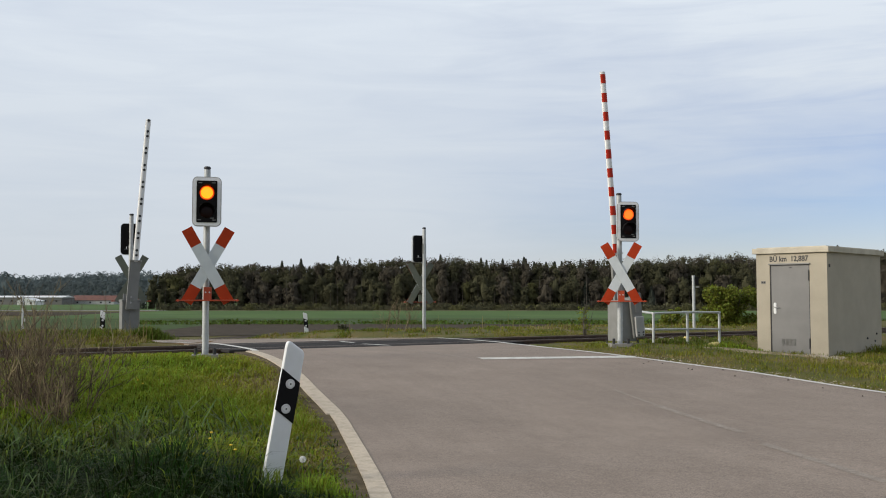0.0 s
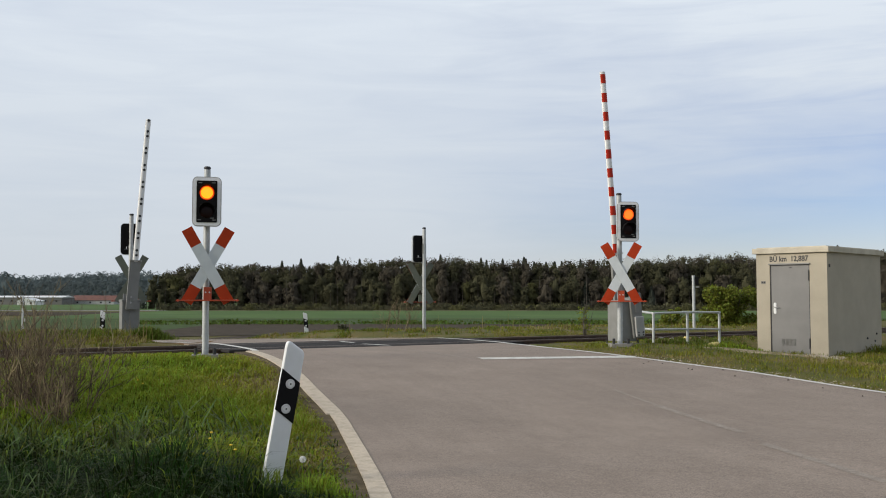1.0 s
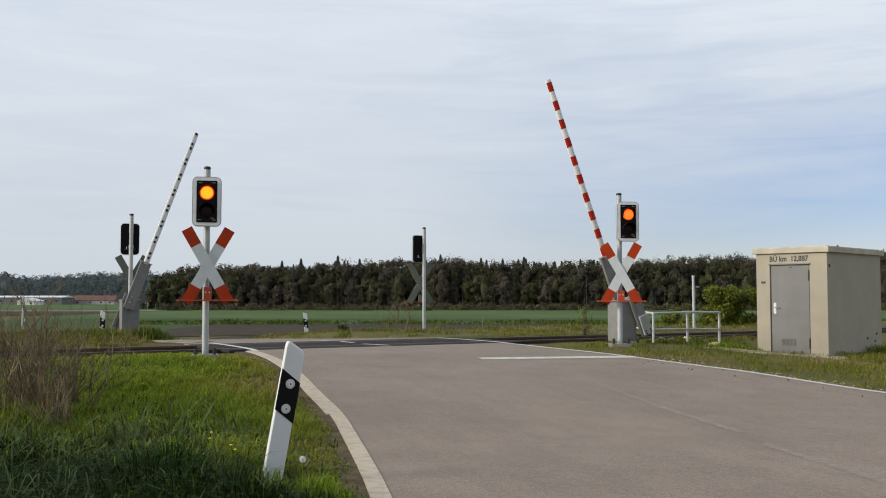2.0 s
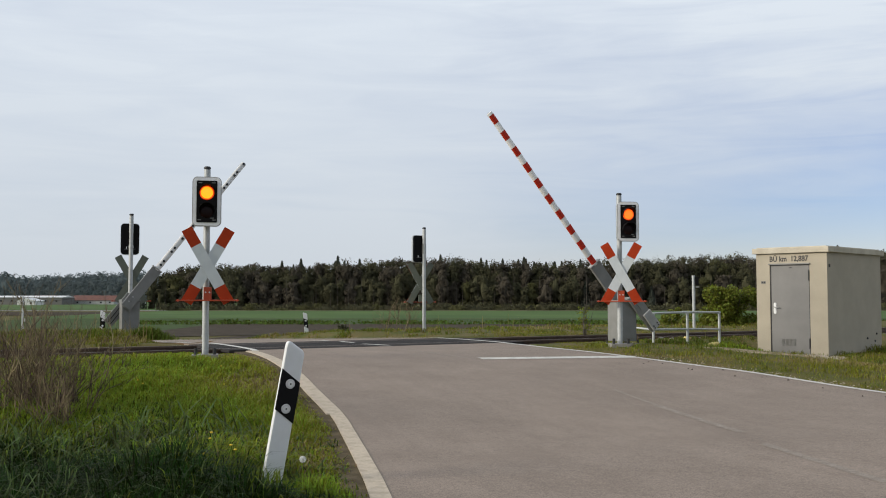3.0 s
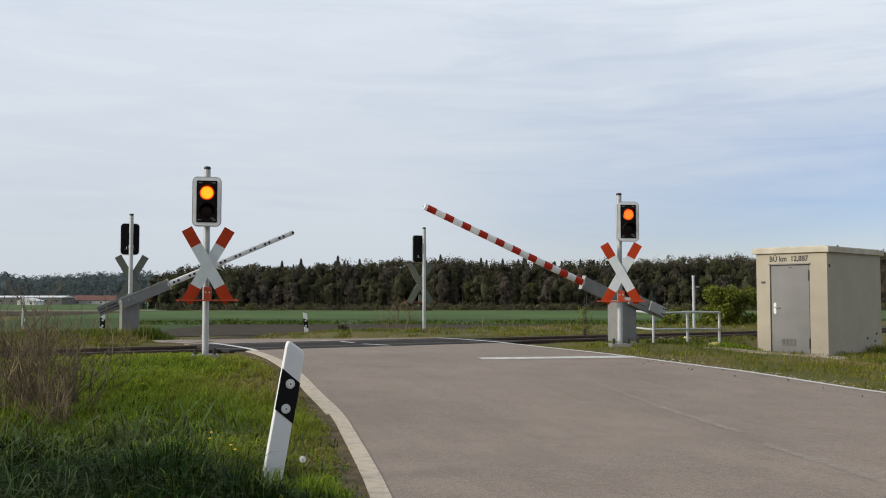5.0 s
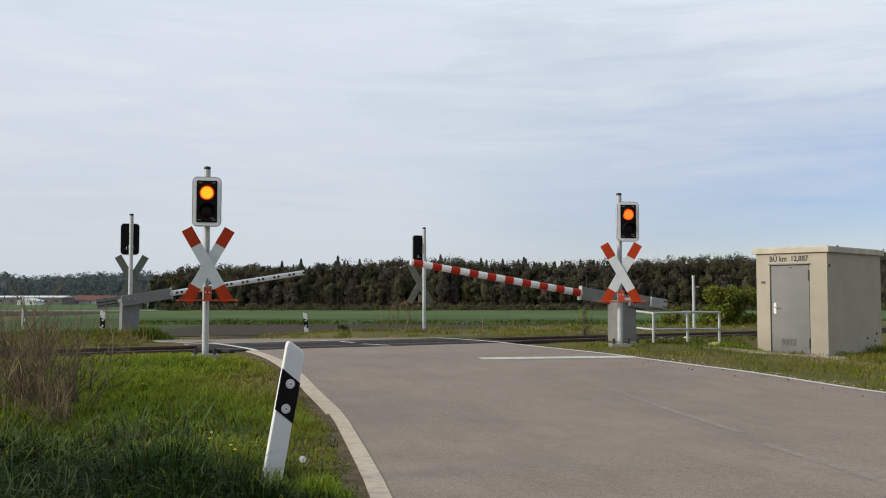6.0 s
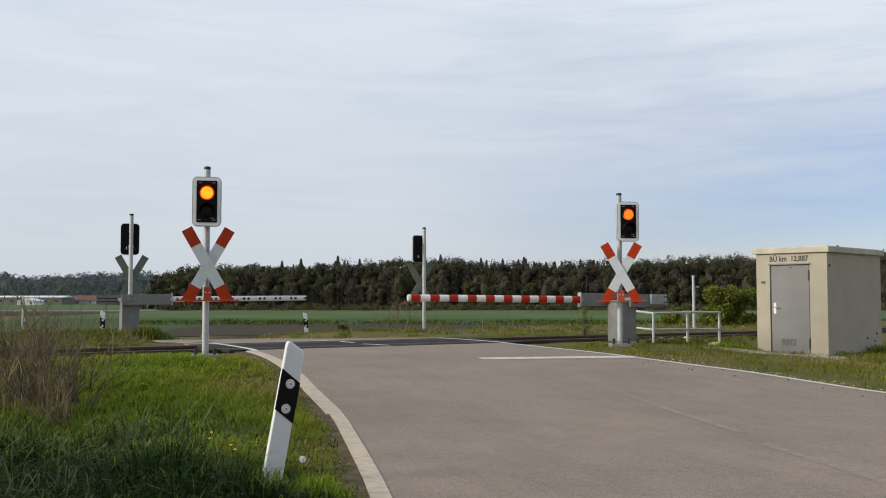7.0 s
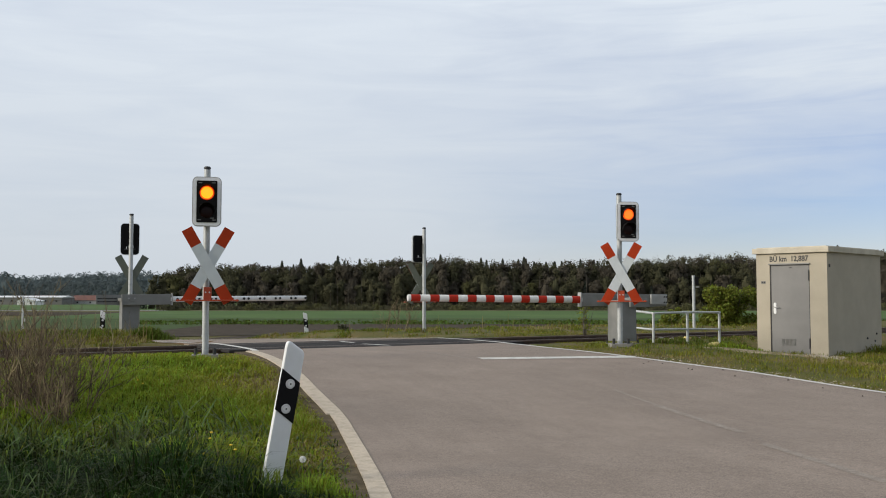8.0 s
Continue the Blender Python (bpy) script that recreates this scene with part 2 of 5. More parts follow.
M_SACK = material("pale yellow stone", (0.72, 0.58, 0.20), 0.8, second=(0.6, 0.48, 0.18), scale=9.0, bump=0.3)
M_DANDELION = material("yellow dandelion petals", (0.75, 0.50, 0.02), 0.7)
M_SEED = material("white seed head", (0.82, 0.82, 0.80), 0.8, translucent=0.3)


# ---- mesh helpers ----
def part(name, bm, mat, parent=None, label="", smooth=False):
    """One bmesh as one mesh object, under a thing or a part."""
    me = bpy.data.meshes.new(name)
    bm.normal_update()
    if smooth:
        for f in bm.faces:
            f.smooth = len(f.verts) <= 4
            if not f.smooth:
                for e in f.edges:
                    e.smooth = False
    bm.to_mesh(me)
    bm.free()
    mats = mat if isinstance(mat, (list, tuple)) else [mat]
    for m in mats:
        me.materials.append(m)
    ob = new(name, me)
    if parent:
        ob.parent = parent
    if label:
        tagged(ob, label)
    return ob


def thing(name, m, label, category, group="", kind=""):
    ob = new(name)
    ob.matrix_world = m
    ob.empty_display_size = 0.2
    return tagged(ob, label, category, group, kind)


def box(sx, sy, sz, at=(0, 0, 0), bevel=0.0, bm=None, turn=None):
    """A box of that size about its centre, with bevelled edges."""
    b = bmesh.new()
    bmesh.ops.create_cube(b, size=1.0, matrix=Matrix.Diagonal((sx, sy, sz, 1)))
    if bevel:
        bmesh.ops.bevel(b, geom=list(b.edges), offset=bevel, segments=2, affect="EDGES", profile=0.7)
    m = Matrix.Translation(at) @ (turn or Matrix.Identity(4))
    b.transform(m)
    return join(b, bm)


def join(b, bm):
    if bm is None:
        return b
    me = bpy.data.meshes.new("tmp")
    b.to_mesh(me)
    b.free()
    bm.from_mesh(me)
    bpy.data.meshes.remove(me)
    return bm


def tube(p, q, r0, r1=None, seg=16, bm=None, caps=True, bevel=0.0):
    p, q = Vector(p), Vector(q)
    d = q - p
    b = bmesh.new()
    bmesh.ops.create_cone(b, cap_ends=caps, segments=seg, radius1=r0, radius2=r0 if r1 is None else r1, depth=d.length)
    if bevel:
        rim = [e for e in b.edges if abs(e.verts[0].co.z - e.verts[1].co.z) < 1e-6]
        bmesh.ops.bevel(b, geom=rim, offset=bevel, segments=2, affect="EDGES")
    b.transform(Matrix.Translation((p + q) / 2) @ d.to_track_quat("Z", "Y").to_matrix().to_4x4())
    return join(b, bm)


def plate(points, depth, bevel=0.0, bm=None):
    """A flat outline in x and z, drawn out by depth along y (its front at y = 0, towards -y)."""
    b = bmesh.new()
    f = b.faces.new([b.verts.new((x, 0, z)) for x, z in points])
    r = bmesh.ops.extrude_face_region(b, geom=[f])
    bmesh.ops.translate(b, verts=[v for v in r["geom"] if isinstance(v, bmesh.types.BMVert)], vec=(0, depth, 0))
    bmesh.ops.recalc_face_normals(b, faces=list(b.faces))
    if bevel:
        bmesh.ops.bevel(b, geom=list(b.edges), offset=bevel, segments=2, affect="EDGES")
    return join(b, bm)


def rounded(w, h, r, n=6):
    """Outline of an upright rectangle with rounded corners about the origin."""
    pts = []
    for cx, cz, a0 in ((w / 2 - r, h / 2 - r, 0), (-w / 2 + r, h / 2 - r, 90), (-w / 2 + r, -h / 2 + r, 180), (w / 2 - r, -h / 2 + r, 270)):
        for k in range(n + 1):
            a = radians(a0 + 90 * k / n)
            pts.append((cx + r * math.cos(a), cz + r * math.sin(a)))
    return pts


def raw_mesh(name, verts, faces_idx, counts, mats, smooth=False):
    """A mesh from numpy arrays: verts (n, 3), loop indices, loops per face."""
    me = bpy.data.meshes.new(name)
    me.vertices.add(len(verts))
    me.vertices.foreach_set("co", np.ascontiguousarray(verts, dtype=np.float32).ravel())
    me.loops.add(len(faces_idx))
    me.loops.foreach_set("vertex_index", np.ascontiguousarray(faces_idx, dtype=np.int32))
    me.polygons.add(len(counts))
    starts = np.concatenate([[0], np.cumsum(counts)[:-1]]).astype(np.int32)
    me.polygons.foreach_set("loop_start", starts)
    me.polygons.foreach_set("loop_total", np.ascontiguousarray(counts, dtype=np.int32))
    me.polygons.foreach_set("use_smooth", np.full(len(counts), smooth, dtype=bool))
    me.update(calc_edges=True)
    for m in (mats if isinstance(mats, (list, tuple)) else [mats]):
        me.materials.append(m)
    return me


# ---- plan: the track runs 31 degrees away to the right; s is the distance across it, a along it ----
CX, CY = -1.6, 20.1
TRACK = radians(31)
TX, TY = math.cos(TRACK), math.sin(TRACK)
NX, NY = -TY, TX


def across(x, y):
    return (x - CX) * NX + (y - CY) * NY


def along(x, y):
    return (x - CX) * TX + (y - CY) * TY


def ease(v):
    v = np.clip(v, 0.0, 1.0)
    return v * v * (3 - 2 * v)


def land(x, y):
    """Height of the open ground."""
    s, a = across(x, y), along(x, y)
    near = -0.36 * ease((-s - 3.5) / 8.5) - 0.10 * ease((-s - 14) / 20)
    dip = -0.24 * ease((a - 5.0) / 2.5) * ease((-s - 1.8) / 1.5) * (1 - ease((-s - 4) / 8))
    far = -1.0 * ease((s - 5.5) / 16) - 1.72 * ease((s - 18) / 62)
    ditch = -0.07 * ease((-x - 0.55) / 0.4) * ease((10.0 - y) / 2.5)
    return np.where(s < 0, near + dip + ditch, far)


def road_land(x, y):
    s = across(x, y)
    near = -0.36 * ease((-s - 3.5) / 8.5) - 0.10 * ease((-s - 14) / 20)
    return np.where(s < 1.4, near, -0.036 * (s - 1.4))


def smooth_line(pts, n):
    """n points along a smooth curve through pts."""
    P = [Vector(p) for p in pts]
    P = [2 * P[0] - P[1]] + P + [2 * P[-1] - P[-2]]
    dense = []
    for i in range(1, len(P) - 2):
        for k in range(24):
            u = k / 24
            a, b, c, d = P[i - 1], P[i], P[i + 1], P[i + 2]
            dense.append(0.5 * (2 * b + (c - a) * u + (2 * a - 5 * b + 4 * c - d) * u * u + (3 * b - a - 3 * c + d) * u ** 3))
    dense.append(P[-2])
    A = np.array([tuple(v) for v in dense])
    t = np.concatenate([[0], np.cumsum(np.linalg.norm(np.diff(A, axis=0), axis=1))])
    u = np.linspace(0, t[-1], n)
    return np.stack([np.interp(u, t, A[:, k]) for k in range(A.shape[1])], axis=1)


LEFT_EDGE = smooth_line([(0.9, -30), (0.45, -12), (0.15, 0), (-0.02, 3.6), (-0.411, 6.4), (-0.609, 7.6), (-0.882, 9.0), (-1.11, 10.03), (-1.545, 11.5), (-1.975, 13.0), (-2.63, 15.0), (-3.11, 16.4),
                         (-3.72, 17.85), (-4.5, 19.3), (-5.5, 20.9), (-6.6, 23.2), (-8.6, 26.6), (-13, 30.5), (-22, 34), (-45, 40)], 340)
RIGHT_EDGE = smooth_line([(17, -30), (13.5, -12), (10.2, 4), (8.3, 9), (7.0, 11.4), (5.91, 12.95), (4.87, 14.62), (4.11, 15.45), (3.36, 16.35), (2.28, 17.9), (1.65, 19.5),
                          (0.94, 21.05), (-0.25, 22.9), (-1.7, 24.8), (-4.0, 27.6), (-8.5, 32.0), (-18, 37.5), (-43, 46)], 340)


def inside_road(x, y, margin=0.0):
    """True for points on the road, by the two edges (arrays)."""
    poly = np.concatenate([LEFT_EDGE[:, :2], RIGHT_EDGE[::-1, :2]])
    inside = np.zeros(x.shape, bool)
    xj, yj = poly[-1]
    for xi, yi in poly:
        hit = ((yi > y) != (yj > y))
        with np.errstate(divide="ignore", invalid="ignore"):
            cut = (xj - xi) * (y - yi) / ((yj - yi) if yj != yi else 1e-9) + xi
        inside ^= hit & (x < cut)
        xj, yj = xi, yi
    return inside


def edge_distance(x, y):
    """Distance to the nearer road edge (arrays)."""
    best = np.full(x.shape, 1e9)
    for E in (LEFT_EDGE, RIGHT_EDGE):
        for p, q in zip(E[:-1], E[1:]):
            d = q - p
            t = np.clip(((x - p[0]) * d[0] + (y - p[1]) * d[1]) / (d @ d), 0.0, 1.0)
            best = np.minimum(best, (x - p[0] - t * d[0]) ** 2 + (y - p[1] - t * d[1]) ** 2)
    return np.sqrt(best)


def spaced(lo, fine_lo, fine_hi, hi, step, grow):
    vals = list(np.arange(fine_lo, fine_hi + step / 2, step))
    d, v = step, fine_hi
    while v < hi:
        d *= grow
        v += d
        vals.append(v)
    d, v = step, fine_lo
    while v > lo:
        d *= grow
        v -= d
        vals.insert(0, v)
    return np.array(vals)


def ground_sheet():
    xs, ys = spaced(-2500, -14, 13, 2500, 0.22, 1.18), spaced(-300, -1, 36, 4200, 0.22, 1.18)
    X, Y = np.meshgrid(xs, ys)
    Z = land(X, Y)
    S = across(X, Y)
    near = (np.abs(X) < 60) & (Y < 60) & (Y > -60)
    road = np.zeros(X.shape, bool)
    road[near] = inside_road(X[near], Y[near])
    dist = np.full(X.shape, 9.0)
    dist[near] = edge_distance(X[near], Y[near])
    RZ = road_land(X, Y)
    Z = np.where(road, np.minimum(Z, RZ) - 0.09, np.where(dist < 0.25, np.minimum(Z, RZ) - 0.07, np.where(dist < 1.0, RZ - 0.01 + (Z - RZ) * ease((dist - 0.25) / 0.75), Z)))
    bed = (np.abs(S) < 2.0) & ~road
    Z = np.where(bed, Z - 0.20 * ease((2.0 - np.abs(S)) / 0.5), Z)
    bumps = np.array([noise.noise((x * 0.9, y * 0.9, 0)) * 0.03 if (abs(x) < 20 and -3 < y < 45) else 0.0 for x, y in zip(X.ravel(), Y.ravel())]).reshape(X.shape)
    Z = Z + np.where(road | (dist < 0.6) | (np.abs(S) < 2.2), 0, bumps)
    ny, nx = X.shape
    V = np.stack([X.ravel(), Y.ravel(), Z.ravel()], 1)
    i = (np.arange(ny - 1)[:, None] * nx + np.arange(nx - 1)[None]).ravel()
    F = np.stack([i, i + 1, i + nx + 1, i + nx], 1).ravel()
    ob = new("ground", raw_mesh("ground", V, F, np.full(len(i), 4), M_GROUND, True))
    tagged(ob, "uneven soil with short patchy grass", "ground", kind="structure")


ground_sheet()


def strip(name, A, B, mat, lift, cols=1, height=road_land, thick=0.0):
    """A sheet between two lines of equal length, laid on the road."""
    n = len(A)
    u = np.linspace(0, 1, cols + 1)
    P = A[:, None, :2] * (1 - u)[None, :, None] + B[:, None, :2] * u[None, :, None]
    X, Y = P[..., 0], P[..., 1]
    Z = height(X, Y) + lift
    V = np.stack([X.ravel(), Y.ravel(), Z.ravel()], 1)
    m = cols + 1
    i = (np.arange(n - 1)[:, None] * m + np.arange(cols)[None]).ravel()
    F = np.stack([i, i + 1, i + m + 1, i + m], 1)
    if thick:
        nv = len(V)
        V = np.concatenate([V, V - (0, 0, thick)])
        rim = [*range(0, n * m, m)], [*range(m - 1, n * m, m)]
        sides = []
        for line in rim:
            for p, q in zip(line[:-1], line[1:]):
                sides.append((p, q, q + nv, p + nv))
        for p in range(cols):
            sides.append((p, p + 1, p + 1 + nv, p + nv))
            e = (n - 1) * m + p
            sides.append((e, e + 1, e + 1 + nv, e + nv))
        F = np.concatenate([F, np.array(sides)])
    return new(name, raw_mesh(name, V, F.ravel(), np.full(len(F), 4), mat, False))


def offset_line(E, d):
    """A line moved sideways by d metres (to its right as it runs)."""
    g = np.gradient(E[:, :2], axis=0)
    g /= np.linalg.norm(g, axis=1)[:, None]
    return np.stack([E[:, 0] + g[:, 1] * d, E[:, 1] - g[:, 0] * d], 1)


def paint_height(x, y):
    """Height under the edge lines: the road, and the slightly proud infill at the rails."""
    return road_land(x, y) + 0.008 * ease((across(x, y) + 1.7) / 0.3)


def roads():
    road = strip("road", LEFT_EDGE, RIGHT_EDGE, M_ROAD, 0.0, cols=14, thick=0.12)
    tagged(road, "grey-brown worn asphalt road with faint seams", "road", kind="structure")
    # flush concrete edging along the verge, in two runs that meet with a small offset
    k = int(np.argmin(np.abs(LEFT_EDGE[:, 1] - 10.0)))
    last = int(np.argmin(np.abs(LEFT_EDGE[:, 1] - 17.4)))
    for lo, hi, near, far in ((60, k + 1, -0.070, 0.070), (k, last, -0.105, 0.072)):
        E = LEFT_EDGE[lo:hi]
        e = strip("road_edging", offset_line(E, near), offset_line(E, far), M_KERB, 0.006, cols=2, thick=0.10)
        tagged(e, "weathered pale concrete edging strip along the asphalt", "road edging", kind="structure")
    # bare dark soil between edging and grass
    E = LEFT_EDGE[60:last]
    e = strip("soil_margin", offset_line(E, -0.30), offset_line(E, -0.03), M_EARTH, -0.006, cols=3, thick=0.08)
    tagged(e, "bare brown soil margin along the edging", "soil", kind="structure")
    E = LEFT_EDGE[last - 1:]
    tagged(strip("edge_line", offset_line(E, 0.02), offset_line(E, 0.14), M_LINE, 0.006, height=paint_height), "worn white edge line", "road marking", kind="structure")
    E = RIGHT_EDGE[40:]
    tagged(strip("edge_line", offset_line(E, -0.16), offset_line(E, -0.04), M_LINE, 0.006, height=paint_height), "worn white edge line on the asphalt", "road marking", kind="structure")


roads()


def straight(p, q, n):
    return np.stack([np.linspace(p[0], q[0], n), np.linspace(p[1], q[1], n)], 1)


def marking(name, p, q, width, mat, label, lift=0.005):
    d = Vector((q[0] - p[0], q[1] - p[1])).normalized() * width / 2
    k = Vector((-d.y, d.x))
    n = max(3, int(math.dist(p, q) / 0.4))
    ob = strip(name, straight((p[0] + k.x, p[1] + k.y), (q[0] + k.x, q[1] + k.y), n), straight((p[0] - k.x, p[1] - k.y), (q[0] - k.x, q[1] - k.y), n), mat, lift)
    return tagged(ob, label, "road marking", kind="structure")


marking("stop_line", (0.60, 15.52), (3.28, 16.42), 0.28, M_LINE, "white stop line before the level crossing")
marking("centre_line", (-1.05, 18.95), (-1.62, 19.6), 0.11, M_LINE, "short white centre line dash", 0.013)
marking("centre_line", (-1.86, 20.1), (-2.2, 20.65), 0.11, M_LINE, "short white centre line dash", 0.013)
marking("centre_line", (-2.5, 21.0), (-3.0, 21.8), 0.11, M_LINE, "short white centre line dash", 0.013)
marking("worn_line", (2.2, 12.4), (2.48, 11.2), 0.06, M_FADED, "faint trace of the worn centre line", 0.002)
marking("worn_line", (2.48, 11.2), (2.90, 9.42), 0.105, M_FADED, "centre line nearly worn off the asphalt", 0.002)
marking("worn_line", (2.87, 8.7), (3.15, 6.9), 0.10, M_FADED, "centre line nearly worn off the asphalt", 0.002)
marking("worn_line", (0.45, 15.5), (-0.85, 17.8), 0.08, M_FADED, "centre line nearly worn off the asphalt", 0.002)


# ---- railway track ----
def railway():
    track = thing("railway_track", Matrix.Translation((CX, CY, 0)) @ pose(0, 0, 0, 0, 0, 31), "single railway track with rusty rails on brown ballast", "railway track", kind="structure")
    lo, hi = -90.0, 160.0
    # ballast bed, sunk at the road
    for a0, a1 in ((lo, -3.6), (3.4, hi)):
        b = bmesh.new()
        prof = [(-2.1, -0.26), (-1.35, -0.10), (1.35, -0.10), (2.1, -0.26)]
        n = max(2, int((a1 - a0) / 2))
        rows = []
        for i in range(n + 1):
            a = a0 + (a1 - a0) * i / n
            rows.append([b.verts.new((a, s, z)) for s, z in prof])
        for r, q in zip(rows[:-1], rows[1:]):
            for j in range(3):
                b.faces.new((r[j], q[j], q[j + 1], r[j + 1]))
        part("ballast_bed", b, M_BALLAST, track)
    for s in (-0.7525, 0.7525):
        b = box(hi - lo, 0.13, 0.015, ((lo + hi) / 2, s, -0.145))
        box(hi - lo, 0.018, 0.13, ((lo + hi) / 2, s, -0.08), bm=b)
        box(hi - lo, 0.070, 0.040, ((lo + hi) / 2, s, -0.012), 0.008, bm=b)
        rail = part("rail", b, M_RAIL, track)
        part("rail_head", box(hi - lo, 0.046, 0.004, ((lo + hi) / 2, s, 0.0095)), M_RAILTOP, rail, "worn shiny rail head")
    me = None
    for k in range(-28, 70):
        a = k * 0.62
        if -3.6 < a < 3.4:
            continue
        if me is None:
            o = part("sleeper", box(0.24, 2.5, 0.16, (0, 0, -0.155), 0.015), M_SLEEPER, track)
            me = o.data
        else:
            o = new("sleeper", me)
            o.parent = track
        o.location = (a, 0, 0)
    # dark asphalt infill of the crossing, in three panels beside and between the rails
    for name, s0, s1 in (("crossing_panel", -1.28, -0.80), ("crossing_panel", -0.69, 0.69), ("crossing_panel", 0.80, 1.22)):
        b = box(6.5, s1 - s0, 0.05, (-0.12, (s0 + s1) / 2, -0.017), 0.006)
        part(name, b, M_PANEL, track, "dark asphalt infill between the rails")


railway()


# ---- crossing signals: mast, light signal and St Andrew's cross ----
def crossing_signal(m, height, label, head_turn=0.0, cross_turn=0.0, scale=1.0, cross_z=1.53, head_z=2.53, offset=0.0, base=True, glow=None, cross_x=0.0, mount=None):
    """The front faces -y."""
    t = thing("crossing_signal", m, label, "crossing signal", "signals at the level crossing")
    pole = part("pole", tube((0, 0, -0.05), (0, 0, height - 0.05), 0.050, seg=20), M_GALV, t, smooth=True)
    part("pole_cap", tube((0, 0, height - 0.05), (0, 0, height), 0.054, seg=20, bevel=0.012), M_CAP, pole, "dark plastic cap")
    part("pole_clamp", tube((0, 0, 0.30), (0, 0, 0.34), 0.056, seg=20), M_GALV, pole)
    part("pole_clamp", tube((0, 0, head_z - 0.22), (0, 0, head_z - 0.17), 0.058, seg=20), M_GALV, pole)
    if base:
        part("base_plate", box(0.40, 0.34, 0.16, (0, 0, -0.045), 0.010), M_CONCRETE, t, "concrete foot")
        for x in (-0.14, 0.14):
            bolt = tube((x, -0.08, 0.02), (x, -0.08, 0.135), 0.027, seg=10, bevel=0.006)
            part("anchor_bolt", bolt, M_CAP, t, "black capped anchor bolt")
    # head
    h = part("signal_board", plate(rounded(0.44, 0.77, 0.08), 0.05, 0.008), M_WHITE, t, "white rimmed signal board")
    h.matrix_local = pose(0, 0, head_z, 0, 0, head_turn) @ Matrix.Translation((offset, -0.16, 0))
    grey = part("board_rim", plate(rounded(0.436, 0.766, 0.078), 0.006), M_GREYL, h)
    grey.location = (0, -0.002, 0)
    white = part("board_border", plate(rounded(0.412, 0.742, 0.066), 0.006), M_BORDER, h, "white reflective border")
    white.location = (0, -0.006, 0)
    face = part("signal_face", plate(rounded(0.310, 0.645, 0.012), 0.010), M_FACE, h, "matt black signal face")
    face.location = (0, -0.014, 0)
    back = part("housing", plate(rounded(0.425, 0.755, 0.08), 0.05, 0.016), M_BLACK, h, "black signal housing")
    back.location = (0, 0.052, 0)
    lid = part("housing_lid", plate(rounded(0.30, 0.62, 0.03), 0.012, 0.004), M_FACE, back, "slightly raised rear lid")
    lid.location = (0, 0.051, 0)
    part("lid_seam", box(0.27, 0.004, 0.008, (0, 0.064, -0.25)), M_GREY, back)
    part("type_sticker", box(0.022, 0.004, 0.055, (0.075, 0.065, -0.215)), M_BORDER, back, "small white sticker")
    part("bracket", box(0.10, 0.10, 0.30, (-offset, 0.14, 0.0), 0.008), M_GREY, h)
    lamp_z = 0.135
    # rim widened and made to glow, so it carries the halo
    part("lamp_rim", tube((0, -0.016, lamp_z), (0, -0.034, lamp_z), 0.112, 0.101, seg=32), M_RIM_HALO, h, "red rim of the lamp, glowing for its halo")
    dome = bmesh.new()
    bmesh.ops.create_uvsphere(dome, u_segments=28, v_segments=14, radius=0.092)
    dome.transform(Matrix.Translation((0, -0.034, lamp_z)) @ Matrix.Diagonal((1, 0.22, 1, 1)))
    part("lamp", dome, glow or M_LAMP, h, "lit amber lamp", smooth=True)
    lens = bmesh.new()
    bmesh.ops.create_uvsphere(lens, u_segments=28, v_segments=14, radius=0.105)
    lens.transform(Matrix.Translation((0, -0.018, -0.150)) @ Matrix.Diagonal((1, 0.2, 1, 1)))
    part("lower_lens", lens, M_LENS, h, "unlit red lamp", smooth=True)
    for z in (lamp_z, -0.150):
        b = bmesh.new()
        n = 18
        rows = []
        for k in range(n + 1):
            a = radians(-12 + 204 * k / n)
            reach = 0.15 * (0.45 + 0.55 * max(0.0, math.sin(a)))
            rows.append([b.verts.new((r * math.cos(a), y, z + r * math.sin(a))) for r, y in ((0.130, -0.014), (0.126, -0.014 - reach), (0.122, -0.014 - reach), (0.124, -0.014))])
        for p, q in zip(rows[:-1], rows[1:]):
            for j in range(4):
                b.faces.new((p[j], q[j], q[(j + 1) % 4], p[(j + 1) % 4]))
        part("visor", b, M_FACE, h, "short black hood", smooth=True)
    for x, z in ((-0.10, 0.29), (0.10, 0.29), (-0.11, -0.285), (0.11, -0.285), (0.08, -0.255)):
        part("maker_mark", box(0.055, 0.004, 0.012, (x, -0.016, z)), M_GREY, h)
    # cross
    cr = part("cross_mount", box(0.12, 0.06, 0.20, (0, 0.0, -0.42), 0.006), mount or M_REDBAR, t, "small mounting plate of the cross")
    cr.matrix_local = pose(0, 0, cross_z, 0, 0, cross_turn) @ Matrix.Translation((cross_x, -0.09, 0))
    for x in (-0.03, 0.03):
        part("bolt", tube((x, -0.045, -0.40), (x, -0.03, -0.40), 0.012, seg=8), M_WHITE, cr)
    top, foot, w = 0.655, 0.638, 0.172
    lean = radians(29.6)
    for k, sgn in enumerate((1, -1)):
        y = -0.055 - 0.022 * k
        turn = pose(0, y, 0) @ Matrix.Rotation(sgn * lean, 4, "Y")
        mid = plate([(-w / 2, -0.360), (w / 2, -0.360), (w / 2, 0.365), (-w / 2, 0.365)], 0.014)
        mid.transform(turn)
        part("cross_arm", mid, M_WHITE, cr, "white reflective arm of the cross")
        for lo, hi in ((0.365, top), (-foot, -0.360)):
            end = plate([(-w / 2, lo), (w / 2, lo), (w / 2, hi), (-w / 2, hi)], 0.014)
